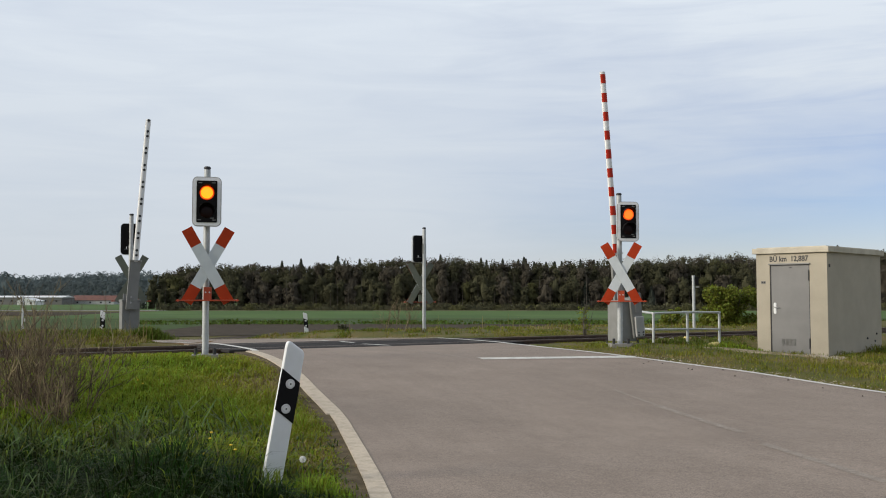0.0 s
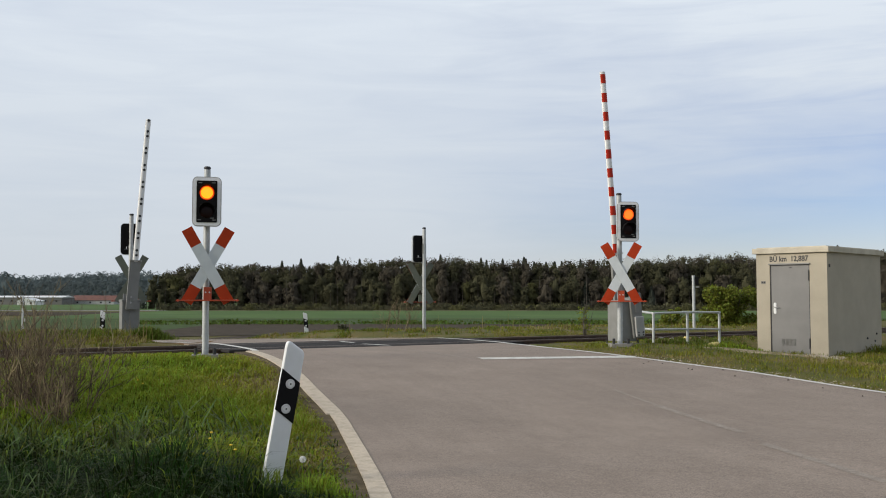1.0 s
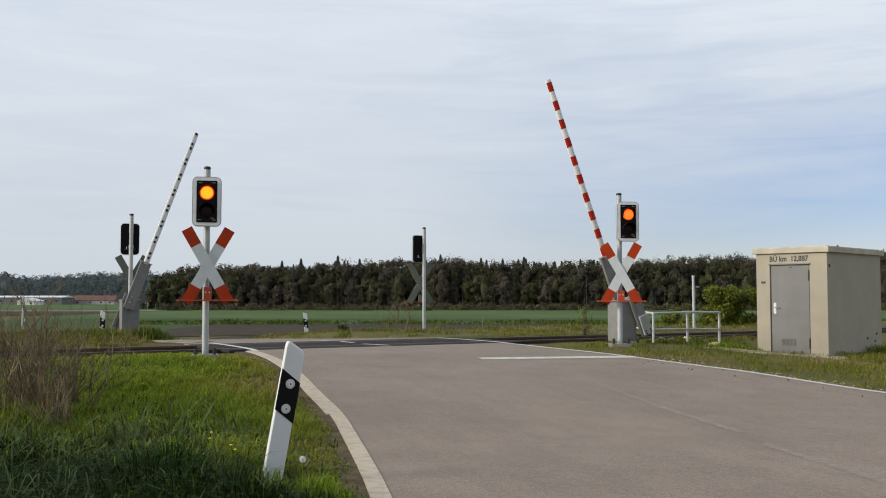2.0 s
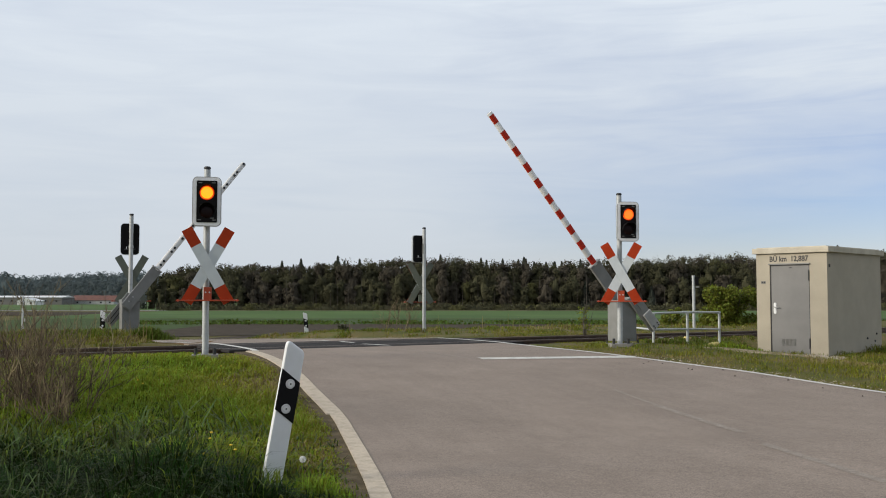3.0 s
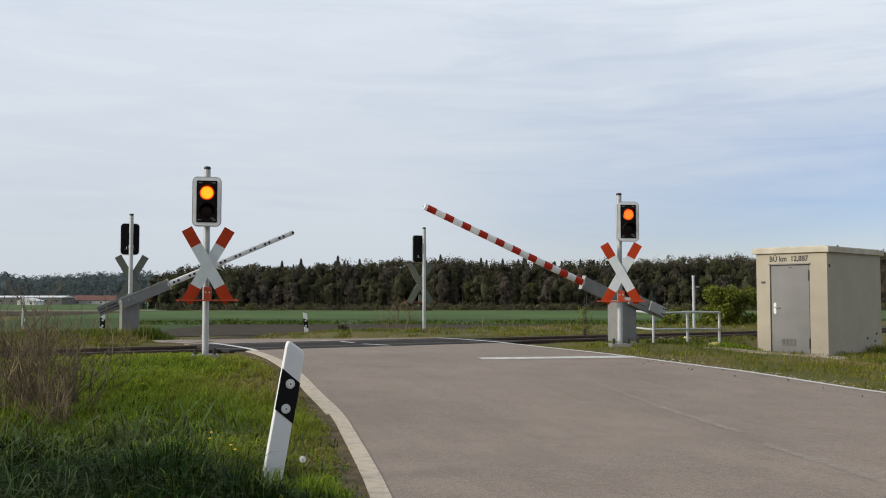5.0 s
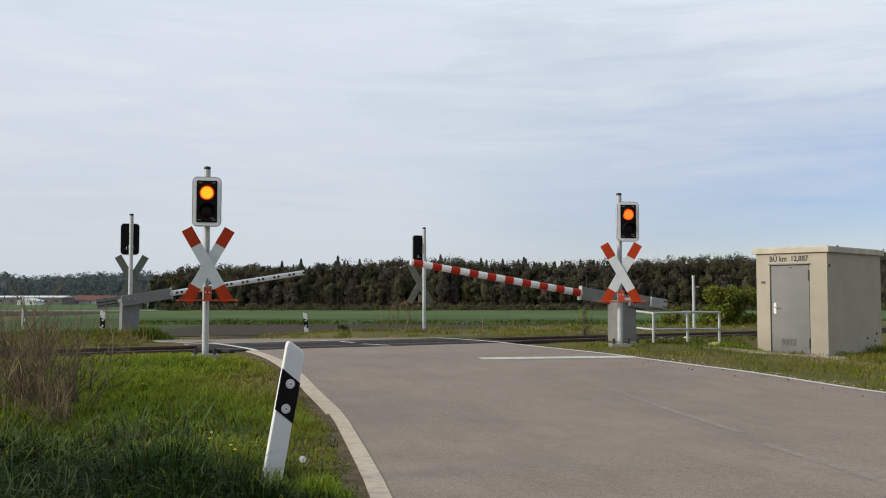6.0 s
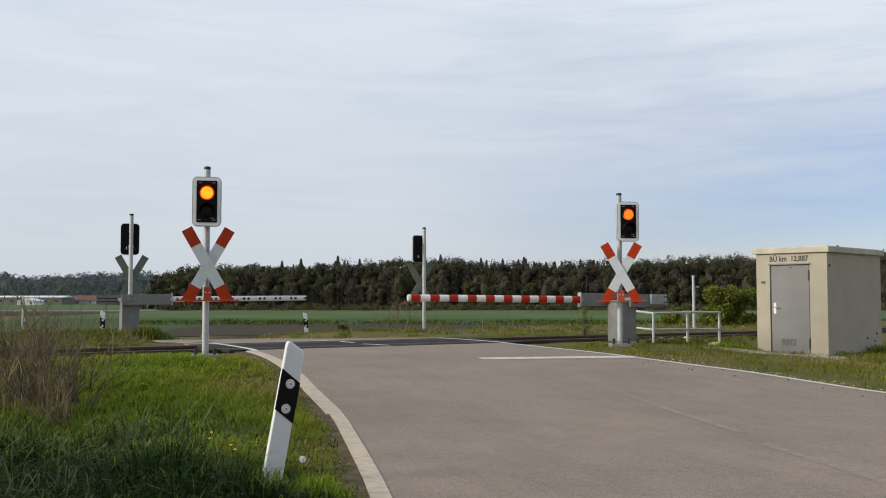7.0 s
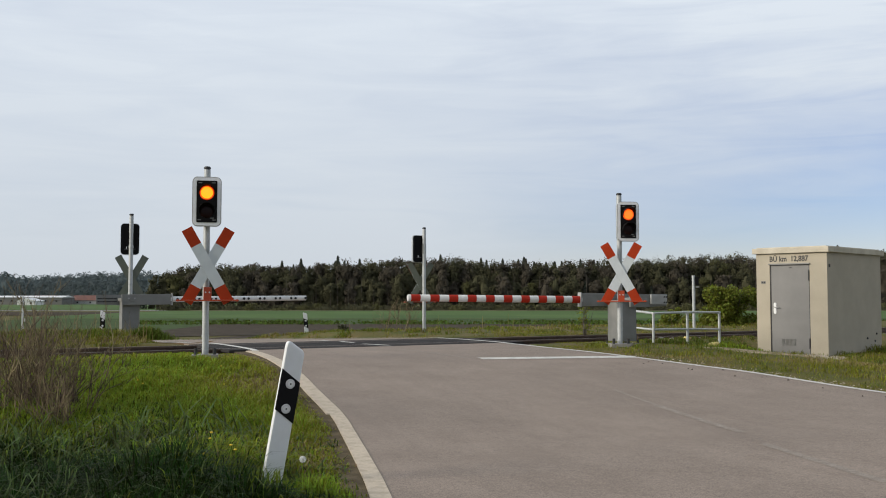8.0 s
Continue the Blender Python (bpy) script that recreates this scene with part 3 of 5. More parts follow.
            end.transform(turn)
            part("cross_end", end, M_RED, cr, "red reflective end of the cross")
        bk = plate([(-w / 2, -foot), (w / 2, -foot), (w / 2, top), (-w / 2, top)], 0.006)
        bk.transform(pose(0, y + 0.015, 0) @ Matrix.Rotation(sgn * lean, 4, "Y"))
        part("cross_back", bk, M_BACK, cr, "dull grey-green back of the cross")
    bar = box(0.94, 0.03, 0.022, (0, -0.10, -0.525), 0.004)
    part("cross_bar", bar, M_REDBAR, cr, "thin red steel bar")
    for x in (-0.44, 0.44):
        part("bar_end", tube((x, -0.12, -0.525), (x, -0.02, -0.525), 0.018, seg=10), M_REDBAR, cr)
    t.scale = (scale, scale, scale)
    return t


crossing_signal(pose(-3.675, 14.9, 0.04, 0, 0, 13), 2.95, "crossing signal, amber lamp lit above a red and white cross", head_turn=0, cross_turn=3, head_z=2.388, cross_z=1.392, cross_x=0.02)
crossing_signal(pose(3.42, 18.6, 0.03, 0, 0, 2), 2.95, "crossing signal with lit amber lamp in front of the barrier drive", head_turn=7, cross_turn=-8, head_z=2.385, cross_z=1.375, offset=0.125, glow=M_LAMP_SIDE, cross_x=0.022)
crossing_signal(pose(-7.985, 24.55, 0.0, 0, 0, 197), 2.95, "crossing signal seen from behind, black housing and grey-green cross back", head_turn=0, offset=0.03, cross_x=-0.02, scale=1.05, head_z=2.335, cross_z=1.345, mount=M_BACK)
crossing_signal(pose(-0.535, 27.2, 0.0, 0, 0, 205), 2.94, "crossing signal beyond the track, turned away, black housing", base=False, head_turn=10, cross_turn=-12, head_z=2.33, cross_z=1.35, offset=0.10, cross_x=0.08, mount=M_BACK)


# ---- barriers ----
def barrier(m, length, label, cab_x=0.0):
    """Stands at the origin; its boom points along +x when closed, and its striped front faces +y. Returns the boom."""
    t = thing("level_crossing_barrier", m, label, "barrier", "half barriers at the level crossing")
    body = box(0.42, 0.40, 0.78, (cab_x, 0, 0.46), 0.012)
    cab = part("drive_cabinet", body, M_GREY, t, "grey sheet metal drive cabinet")
    part("cabinet_lid", box(0.45, 0.43, 0.05, (cab_x, 0, 0.875), 0.012), M_GREY, cab)
    part("cabinet_door", box(0.36, 0.012, 0.66, (cab_x, 0.206, 0.46), 0.004), M_GREY, cab)
    part("door_lock", tube((cab_x + 0.15, 0.212, 0.5), (cab_x + 0.15, 0.225, 0.5), 0.018, seg=12), M_GALV, cab)
    part("base_plate", box(0.50, 0.46, 0.06, (cab_x, 0, 0.0), 0.008), M_CONCRETE, t, "concrete foot")
    for x in (cab_x - 0.23, cab_x + 0.23):
        for y in (-0.21, 0.21):
            part("anchor_bolt", tube((x, y, 0.02), (x, y, 0.10), 0.022, seg=10, bevel=0.006), M_CAP, t, "black capped anchor bolt")
    part("axle", tube((0, -0.34, 0.90), (0, 0.30, 0.90), 0.05, seg=16), M_GREY, t)
    # the boom turns about the axle
    boom = part("boom", box(0.10, 0.10, 0.10, (0, -0.30, 0), 0.01), M_GREY, t, "white boom with red stripes on its front")
    boom.location = (0, 0, 0.90)
    y0 = -0.30
    arm = box(1.20, 0.07, 0.26, (0.36, y0, 0), 0.01)
    part("boom_holder", arm, M_GREY, boom, "grey steel boom holder")
    part("holder_end", box(0.025, 0.12, 0.29, (0.965, y0, 0), 0.006), M_GREYL, boom)
    for x in (-0.08, 0.06):
        part("holder_bolt", tube((x, y0 - 0.03, 0.03), (x, y0 - 0.05, 0.03), 0.022, seg=10), M_GREYL, boom)
    # counterweight on the road side
    cw = plate([(-0.76, -0.11), (-0.22, -0.14), (0.14, -0.14), (0.14, 0.12), (-0.22, 0.12), (-0.76, 0.13)], 0.06, 0.006)
    cwp = part("counterweight_arm", cw, M_GREY, boom, "grey counterweight arm")
    cwp.location = (0, 0.225, 0)
    part("counterweight", box(0.40, 0.05, 0.20, (-0.53, 0.315, 0.015), 0.012), M_GREYL, boom, "pale grey counterweight plate")
    for x in (-0.70, -0.65):
        for z in (0.07, -0.04):
            part("counterweight_bolt", tube((x, 0.352, z), (x, 0.325, z), 0.016, seg=8), M_CAP, boom)
    for z in (-0.045, 0.035):
        part("slot", box(0.46, 0.012, 0.022, (-0.50, 0.221, z)), M_CAP, boom, "dark slot between the weights")
    part("counterweight_link", box(0.30, 0.60, 0.08, (-0.10, 0.0, 0.0), 0.01), M_GREY, boom)
    # tapered boom tube, higher than deep, white lacquer
    x0, x1 = 0.93, length
    b = bmesh.new()
    rows = []
    n = 20
    for x, hz, hy in ((x0, 0.071, 0.046), (x1 - 0.01, 0.064, 0.042), (x1, 0.058, 0.036)):
        rows.append([b.verts.new((x, y0 + hy * math.cos(2 * math.pi * k / n), hz * math.sin(2 * math.pi * k / n))) for k in range(n)])
    for p, q in zip(rows[:-1], rows[1:]):
        for k in range(n):
            b.faces.new((p[k], p[(k + 1) % n], q[(k + 1) % n], q[k]))
    b.faces.new(rows[-1])
    b.faces.new(rows[0][::-1])
    bmesh.ops.recalc_face_normals(b, faces=list(b.faces))
    part("boom_tube", b, M_BARW, boom, "white lacquered boom tube", smooth=True)
    # red sheeting on the front half, ten fields
    step = (x1 - 0.055 - x0 - 0.045) / 9.49
    for i in range(10):
        a1 = x1 - 0.055 - i * step
        a0 = a1 - step * 0.49
        b = bmesh.new()
        rows = []
        for x in (a0, a1):
            f = (x - x0) / (x1 - x0)
            hz, hy = 0.0732 - 0.0072 * f, 0.0482 - 0.004 * f
            rows.append([b.verts.new((x, y0 + hy * math.cos(a), hz * math.sin(a))) for a in [radians(-78 + 156 * k / 10) for k in range(11)]])
        for k in range(10):
            b.faces.new((rows[0][k], rows[1][k], rows[1][k + 1], rows[0][k + 1]))
        bmesh.ops.recalc_face_normals(b, faces=list(b.faces))
        part("red_stripe", b, M_BARR, boom, "red reflective stripe", smooth=True)
    # rivet caps on the back, in pairs
    for i in range(8):
        for dx in (-0.06, 0.06):
            xx = x1 - 0.37 - 0.425 * i + dx
            part("rivet", tube((xx, y0 - 0.040, 0), (xx, y0 - 0.056, 0), 0.032, seg=14), M_CAP, boom, "black rivet cap")
    part("rivet", tube((x1 - 0.03, y0 - 0.036, 0), (x1 - 0.03, y0 - 0.052, 0), 0.034, seg=14), M_CAP, boom, "black rivet cap")
    return boom


BOOM_NEAR = barrier(pose(3.774, 19.63, 0.0, 0, 0, 180 + 25), 4.75, "grey barrier drive with long red and white striped boom", 0.15)
BOOM_FAR = barrier(pose(-7.776, 23.865, 0.0, 0, 0, 28), 4.5, "grey barrier drive beyond the track, boom seen from its white back")


# ---- equipment hut ----
def hut():
    """A rendered concrete cabin; its near corner is the origin, front along -x', side along +y'."""
    c, l, r = Vector((8.0, 20.0)), Vector((6.90, 21.14)), Vector((9.95, 21.95))
    front = (l - c).length
    ang = math.degrees(math.atan2(c.y - l.y, c.x - l.x))
    t = thing("equipment_hut", Matrix.Translation((l.x, l.y, -0.30)) @ pose(0, 0, 0, 0, 0, ang), "beige rendered concrete equipment hut with grey steel door", "hut")
    W, D, H = front, 2.75, 2.20
    # front wall with a door opening
    d0, d1, dh = 0.31, 1.205, 1.965
    wall = 0.12
    b = box(d0, wall, H, (d0 / 2, wall / 2, H / 2))
    box(W - d1, wall, H, ((W + d1) / 2, wall / 2, H / 2), bm=b)
    box(d1 - d0, wall, H - dh, ((d0 + d1) / 2, wall / 2, (H + dh) / 2), bm=b)
    bmesh.ops.remove_doubles(b, verts=list(b.verts), dist=0.0005)
    part("front_wall", b, M_PLASTER, t)
    part("side_wall", box(wall, D - wall, H, (W - wall / 2, wall + (D - wall) / 2, H / 2)), M_PLASTER, t)
    part("side_wall", box(wall, D - wall, H, (wall / 2, wall + (D - wall) / 2, H / 2)), M_PLASTER, t)
    part("back_wall", box(W - 2 * wall, wall, H, (W / 2, D - wall / 2, H / 2)), M_PLASTER, t)
    part("roof", box(W + 0.13, D + 0.13, 0.115, (W / 2, D / 2, H + 0.0595), 0.010), M_ROOF, t, "pale flat concrete roof slab")
    part("roof_sheet", box(W - 0.02, D - 0.02, 0.02, (W / 2, D / 2, H + 0.1275), 0.004), M_ROOF, t, "pale roofing sheet")
    part("plinth", box(W + 0.02, D + 0.02, 0.30, (W / 2, D / 2, -0.152), 0.01), M_CONCRETE, t)
    dr = part("door", box(d1 - d0 - 0.03, 0.045, dh - 0.045, ((d0 + d1) / 2, 0.045, 0.02 + dh / 2), 0.006), M_DOOR, t, "grey painted steel door, shut")
    fr = box(0.02, 0.08, dh, (d0 + 0.009, 0.05, dh / 2))
    box(0.02, 0.08, dh, (d1 - 0.009, 0.05, dh / 2), bm=fr)
    box(d1 - d0 - 0.04, 0.08, 0.02, ((d0 + d1) / 2, 0.05, dh - 0.010), bm=fr)
    part("door_frame", fr, M_CAP, t, "dark door frame")
    part("drip_bar", box(d1 - d0 + 0.03, 0.05, 0.03, ((d0 + d1) / 2, -0.010, dh + 0.006), 0.004), M_GREY, t)
    part("handle_plate", plate(rounded(0.06, 0.24, 0.024), 0.012), M_PLASTIC, dr, "white handle plate").location = (d0 + 0.105, 0.010, 1.02)
    hb = tube((d0 + 0.105, 0.01, 1.045), (d0 + 0.105, -0.04, 1.045), 0.011, seg=10)
    tube((d0 + 0.10, -0.04, 1.045), (d0 + 0.21, -0.04, 1.040), 0.010, seg=10, bm=hb)
    part("handle", hb, M_GREYL, dr, "grey lever handle")
    for z in (0.28, 1.72):
        part("hinge", tube((d1 - 0.015, 0.0, z - 0.11), (d1 - 0.015, 0.0, z + 0.11), 0.017, seg=10), M_CAP, dr, "dark hinge")
    for gx in (0.585, 0.67, 0.755, 0.84):
        for k in range(6):
            part("vent_slat", box(0.058, 0.012, 0.012, (gx, 0.018, 0.235 + k * 0.025), turn=pose(0, 0, 0, 25)), M_GREY, dr)
    part("door_closer", box(0.05, 0.02, 0.015, ((d0 + d1) / 2 + 0.02, 0.015, dh - 0.075)), M_CAP, dr)
    sign = part("type_plate", box(0.105, 0.008, 0.055, (0.165, -0.005, 1.58), 0.002), M_GREY, t, "small dark plate")
    for k in (-1, 1):
        part("plate_bar", box(0.038, 0.004, 0.040, (0.165 + k * 0.024, -0.011, 1.58)), M_CAP, sign)
    cu = bpy.data.curves.new("lettering", "FONT")
    cu.body = "B\u00dc km  12,887"
    cu.size, cu.extrude, cu.align_x, cu.space_character = 0.160, 0.002, "CENTER", 1.03
    cu.offset = 0.0035
    tmp = bpy.data.objects.new("tmp", cu)
    scene.collection.objects.link(tmp)
    me = bpy.data.meshes.new_from_object(tmp.evaluated_get(bpy.context.evaluated_depsgraph_get()))
    bpy.data.objects.remove(tmp)
    me.materials.clear()
    me.materials.append(M_CAP)
    o = new("lettering", me)
    o.parent = t
    o.matrix_local = pose(0.745, -0.004, 2.03, 90, 0, 0) @ Matrix.Diagonal((0.87, 1, 1, 1))
    tagged(o, "black painted lettering")
    # small fittings on the long side
    part("cable_clip", box(0.015, 0.05, 0.07, (W + 0.009, 0.10, 1.92), 0.003), M_CAP, t)
    for z, yy in ((0.44, 2.45), (0.28, 2.36), (0.35, 1.95)):
        part("wall_anchor", tube((W, yy, z), (W + 0.02, yy, z), 0.022, seg=10), M_CAP, t)
    return t


hut()


# ---- white tube railing by the track ----
def railing():
    t = thing("tube_railing", pose(0, 0, 0), "light galvanised tube railing with two bars", "railing")
    posts = [(4.05, 22.6, -0.12), (4.48, 20.5, -0.075), (5.33, 21.0, -0.10), (6.17, 21.5, -0.13)]
    H = (0.81, 0.69, 0.73, 0.75)
    tops = [Vector((x, y, z + h)) for (x, y, z), h in zip(posts, H)]
    for (x, y, z), p in zip(posts, tops):
        o = part("post", tube((x, y, z - 0.2), p, 0.028, seg=14), M_GALV, t, smooth=True)
        part("post_top", tube(p - Vector((0, 0, 0.012)), p + Vector((0, 0, 0.022)), 0.034, 0.026, seg=14), M_GALV, o)
    for k in range(3):
        part("top_bar", tube(tops[k], tops[k + 1], 0.024, seg=14), M_GALV, t, smooth=True)
        a, c = (Vector(posts[j]).lerp(tops[j], 0.50) for j in (k, k + 1))
        part("middle_bar", tube(a, c, 0.022, seg=14), M_GALV, t, smooth=True)


railing()


# ---- guide posts ----
def guide_post(m, label, height=1.0):
    """Front faces -y; body is a rounded hollow triangle in plan."""
    t = thing("guide_post", m, label, "guide post", "white guide posts along the road")

    def ring(z, k=0.0, grow=0.0, arch=0.0):
        """Outline at one height; k slants it, arch rounds its high corner off."""
        pts = [Vector(p) for p in ((-0.075, 0.0), (0.075, 0.0), (0.050, 0.085), (-0.056, 0.085))]
        out = []
        n = len(pts)
        for i in range(n):
            p, c, q = pts[i - 1], pts[i], pts[(i + 1) % n]
            a, b = c + (p - c).normalized() * 0.014, c + (q - c).normalized() * 0.014
            line = [a * (1 - u) ** 2 + c * 2 * u * (1 - u) + b * u * u for u in (0, 0.33, 0.67, 1)]
            e = q + (c - q).normalized() * 0.014
            line += [b.lerp(e, u) for u in (0.15, 0.32, 0.55, 0.8)]
            for v in line:
                v = Vector((0, 0.042)) + (v - Vector((0, 0.042))) * (1 + grow)
                d = min(max(0.0, -0.035 - v.x), 0.0399) if arch else 0.0
                out.append((v.x, v.y, z + k * v.x - arch * (0.040 - math.sqrt(0.0016 - d * d))))
        return out

    b = bmesh.new()
    rows = [[b.verts.new(p) for p in ring(*level)] for level in (
        (-0.15, 0, 0), (height - 0.060, -0.5, 0, 0.5), (height - 0.035, -0.5, -0.01, 1.0), (height - 0.022, -0.5, -0.05, 1.0), (height - 0.010, -0.5, -0.20, 1.0))]
    n = len(rows[0])
    for p, q in zip(rows[:-1], rows[1:]):
        for i in range(n):
            b.faces.new((p[i], p[(i + 1) % n], q[(i + 1) % n], q[i]))
    b.faces.new(rows[-1])
    b.faces.new(rows[0][::-1])
    body = part("body", b, M_PLASTIC, t)
    z0 = height - 0.372
    band = plate([(-0.0745, z0 - 0.103), (0.0745, z0 - 0.187), (0.0745, z0 + 0.103), (-0.0745, z0 + 0.187)], 0.012)
    band.transform(Matrix.Translation((0, -0.003, 0)))
    part("black_band", band, M_BLACK, body, "slanting black band")
    for z in (z0 + 0.088, z0 - 0.088):
        rf = part("reflector", tube((0.0, 0.0, z), (0.0, -0.012, z), 0.034, seg=22, bevel=0.003), M_REFLECT, body, "round silver reflector")
        part("reflector_ring", tube((0.0, -0.010, z), (0.0, -0.014, z), 0.021, seg=20), M_PLASTIC, rf)
        part("reflector_pin", tube((0.0, -0.013, z), (0.0, -0.016, z), 0.006, seg=10), M_CAP, rf)
    return t


guide_post(Matrix.Translation((-1.205, 6.8, -0.40)) @ pose(0, 0, 0, 1, 10.0, 30), "white plastic guide post leaning over in tall grass", 1.034)
guide_post(Matrix.Translation((-4.78, 34.0, -0.68)) @ pose(0, 0, 0, 0, -5, 15), "white guide post on the bend beyond the crossing", 1.1)
guide_post(Matrix.Translation((-10.62, 30.0, -0.47)) @ pose(0, 0, 0, 0, 1, 15), "white guide post beside the barrier drive", 1.0)


# ---- small mast beyond the track, and a thin post in the field ----
def small_mast():
    t = thing("track_mast", pose(7.82, 30.0, -0.12), "slim pale steel mast with a small dark lamp box", "mast")
    part("pole", tube((0, 0, -0.3), (0, 0, 1.76), 0.045, seg=14), M_GALV, t, smooth=True)
    part("lamp_box", box(0.10, 0.14, 0.26, (0.10, 0, 1.58), 0.01), M_BLACK, t, "small black lamp box")
    part("arm", box(0.12, 0.03, 0.03, (0.12, 0, 1.40), 0.004), M_GALV, t)


small_mast()


def thin_post():
    t = thing("marker_post", pose(-13.1, 30.0, -0.3), "thin grey steel post in the meadow", "post")
    part("pole", tube((0, 0, -0.3), (0, 0, 1.28), 0.030, seg=10), M_GALV, t, smooth=True)
    part("bracket", box(0.10, 0.03, 0.10, (0.04, 0, 0.55), 0.004), M_GREYL, t)


thin_post()


def pale_stone(x, y, z, r, mat, label, seed):
    b = bmesh.new()
    bmesh.ops.create_icosphere(b, subdivisions=2, radius=1.0)
    for v in b.verts:
        v.co *= 1 + 0.3 * noise.noise(v.co * 1.4 + Vector((seed, 0, 0)))
    b.transform(Matrix.Diagonal((r, r * 0.8, r * 0.55, 1)))
    o = part("stone", b, mat, None)
    o.location = (x, y, z)
    tagged(o, label, "stone", "stones beside the track")


for k, (sx, sy, sr) in enumerate(((5.05, 22.3, 0.10), (5.35, 22.5, 0.07), (5.6, 22.55, 0.06), (4.75, 22.1, 0.06), (6.1, 22.8, 0.07))):
    pale_stone(sx, sy, -0.02, sr, M_CONCRETE, "pale broken stone beside the track", k)
pale_stone(5.62, 22.2, 0.0, 0.11, M_SACK, "tan stone beside the track", 9)


def yellow_stone():
    b = bmesh.new()
    bmesh.ops.create_icosphere(b, subdivisions=3, radius=1.0)
    for v in b.verts:
        v.co *= 1 + 0.18 * noise.noise(v.co * 1.7)
    b.transform(Matrix.Diagonal((0.13, 0.10, 0.06, 1)))
    o = part("yellow_stone", b, M_SACK, None, smooth=True)
    o.location = (5.72, 20.3, -0.04)
    tagged(o, "pale yellow lump lying in the grass", "stone")


yellow_stone()


# ---- fields ----
def field(name, y0, y1, x0, x1, mat, label, lift, slant=0.0):
    xs, ys = np.linspace(x0, x1, 60), np.linspace(0, 1, 41)
    U, Vv = np.meshgrid(xs, ys)
    wob = np.array([noise.noise((x * 0.05, y0 * 0.1, 3)) for x in xs]) * 0.6
    wob2 = np.array([noise.noise((x * 0.05, y1 * 0.1, 7)) for x in xs]) * 0.6
    Y = (y0 + wob)[None] * (1 - Vv) + (y1 + wob2)[None] * Vv + slant * U
    Z = land(U, Y) + lift
    nx = len(xs)
    i = (np.arange(40)[:, None] * nx + np.arange(nx - 1)[None]).ravel()
    F = np.stack([i, i + 1, i + nx + 1, i + nx], 1).ravel()
    o = new(name, raw_mesh(name, np.stack([U.ravel(), Y.ravel(), Z.ravel()], 1), F, np.full(len(i), 4), mat))
    tagged(o, label, "field", kind="structure")


field("ploughed_field", 84, 131, -31, 180, M_PLOUGH, "bare brown ploughed field", 0.06)
field("ploughed_field", 46, 84, -12, 110, M_PLOUGH, "bare brown ploughed field beyond the track", 0.06)
field("field_margin", 131, 165, -70, 190, M_MEADOW, "rough dark green field margin", 0.08)
field("crop_field", 165, 262, -75, 220, M_CROP, "even bright green crop field", 0.10)
field("wood_floor", 262, 345, -92, 225, M_EARTH, "brown leaf litter under the edge of the wood", 0.10)
field("meadow_strip", 84, 131, -90, -31, M_MEADOW, "green meadow strip", 0.05)
field("bare_strip", 192, 236, -140, -75, M_PLOUGH, "dark strip of bare soil", 0.12)
field("farm_track", 258, 270, -170, -76, M_FARMTRACK, "pale gravel farm track", 0.12)
field("far_meadow", 270, 800, -420, -76, M_CROP, "pale green far meadow", 0.2)


# ---- woods ----
def leaf_quads(centres, size, rng):
    """Small randomly turned quads about the given centres."""
    n = len(centres)
    a = rng.normal(size=(n, 3))
    a /= np.linalg.norm(a, axis=1)[:, None]
    b = np.cross(a, rng.normal(size=(n, 3)))
    b /= np.linalg.norm(b, axis=1)[:, None]
    s = (size * rng.uniform(0.55, 1.25, n))[:, None]
    k = rng.uniform(0.45, 0.9, n)[:, None]
    c = centres[:, None, :] + np.stack([-a * s - b * s * k, a * s * 0.7 - b * s * k, a * s + b * s * k, -a * s * 0.6 + b * s * k], 1) * 0.5
    return c.reshape(-1, 3)


def facing_leaves(centres, outward, size, rng, loose=0.55, tall=1.0):
    """Small triangles that lie along a crown's surface, each a little loose; tall draws them out upwards."""
    n = len(centres)
    w = outward + rng.normal(0, loose, (n, 3))
    w /= np.linalg.norm(w, axis=1)[:, None]
    a = np.cross(w, rng.normal(size=(n, 3)) + np.array([0, 0, 3.0 * (tall - 1)]))
    a /= np.linalg.norm(a, axis=1)[:, None]
    b = np.cross(w, a)
    s = (size * rng.uniform(0.6, 1.3, n))[:, None]
    c = centres[:, None, :] + np.stack([b * s * 0.6 * tall, -b * s * 0.4 * tall + a * s * 0.5, -b * s * 0.4 * tall - a * s * 0.5], 1)
    return c.reshape(-1, 3)


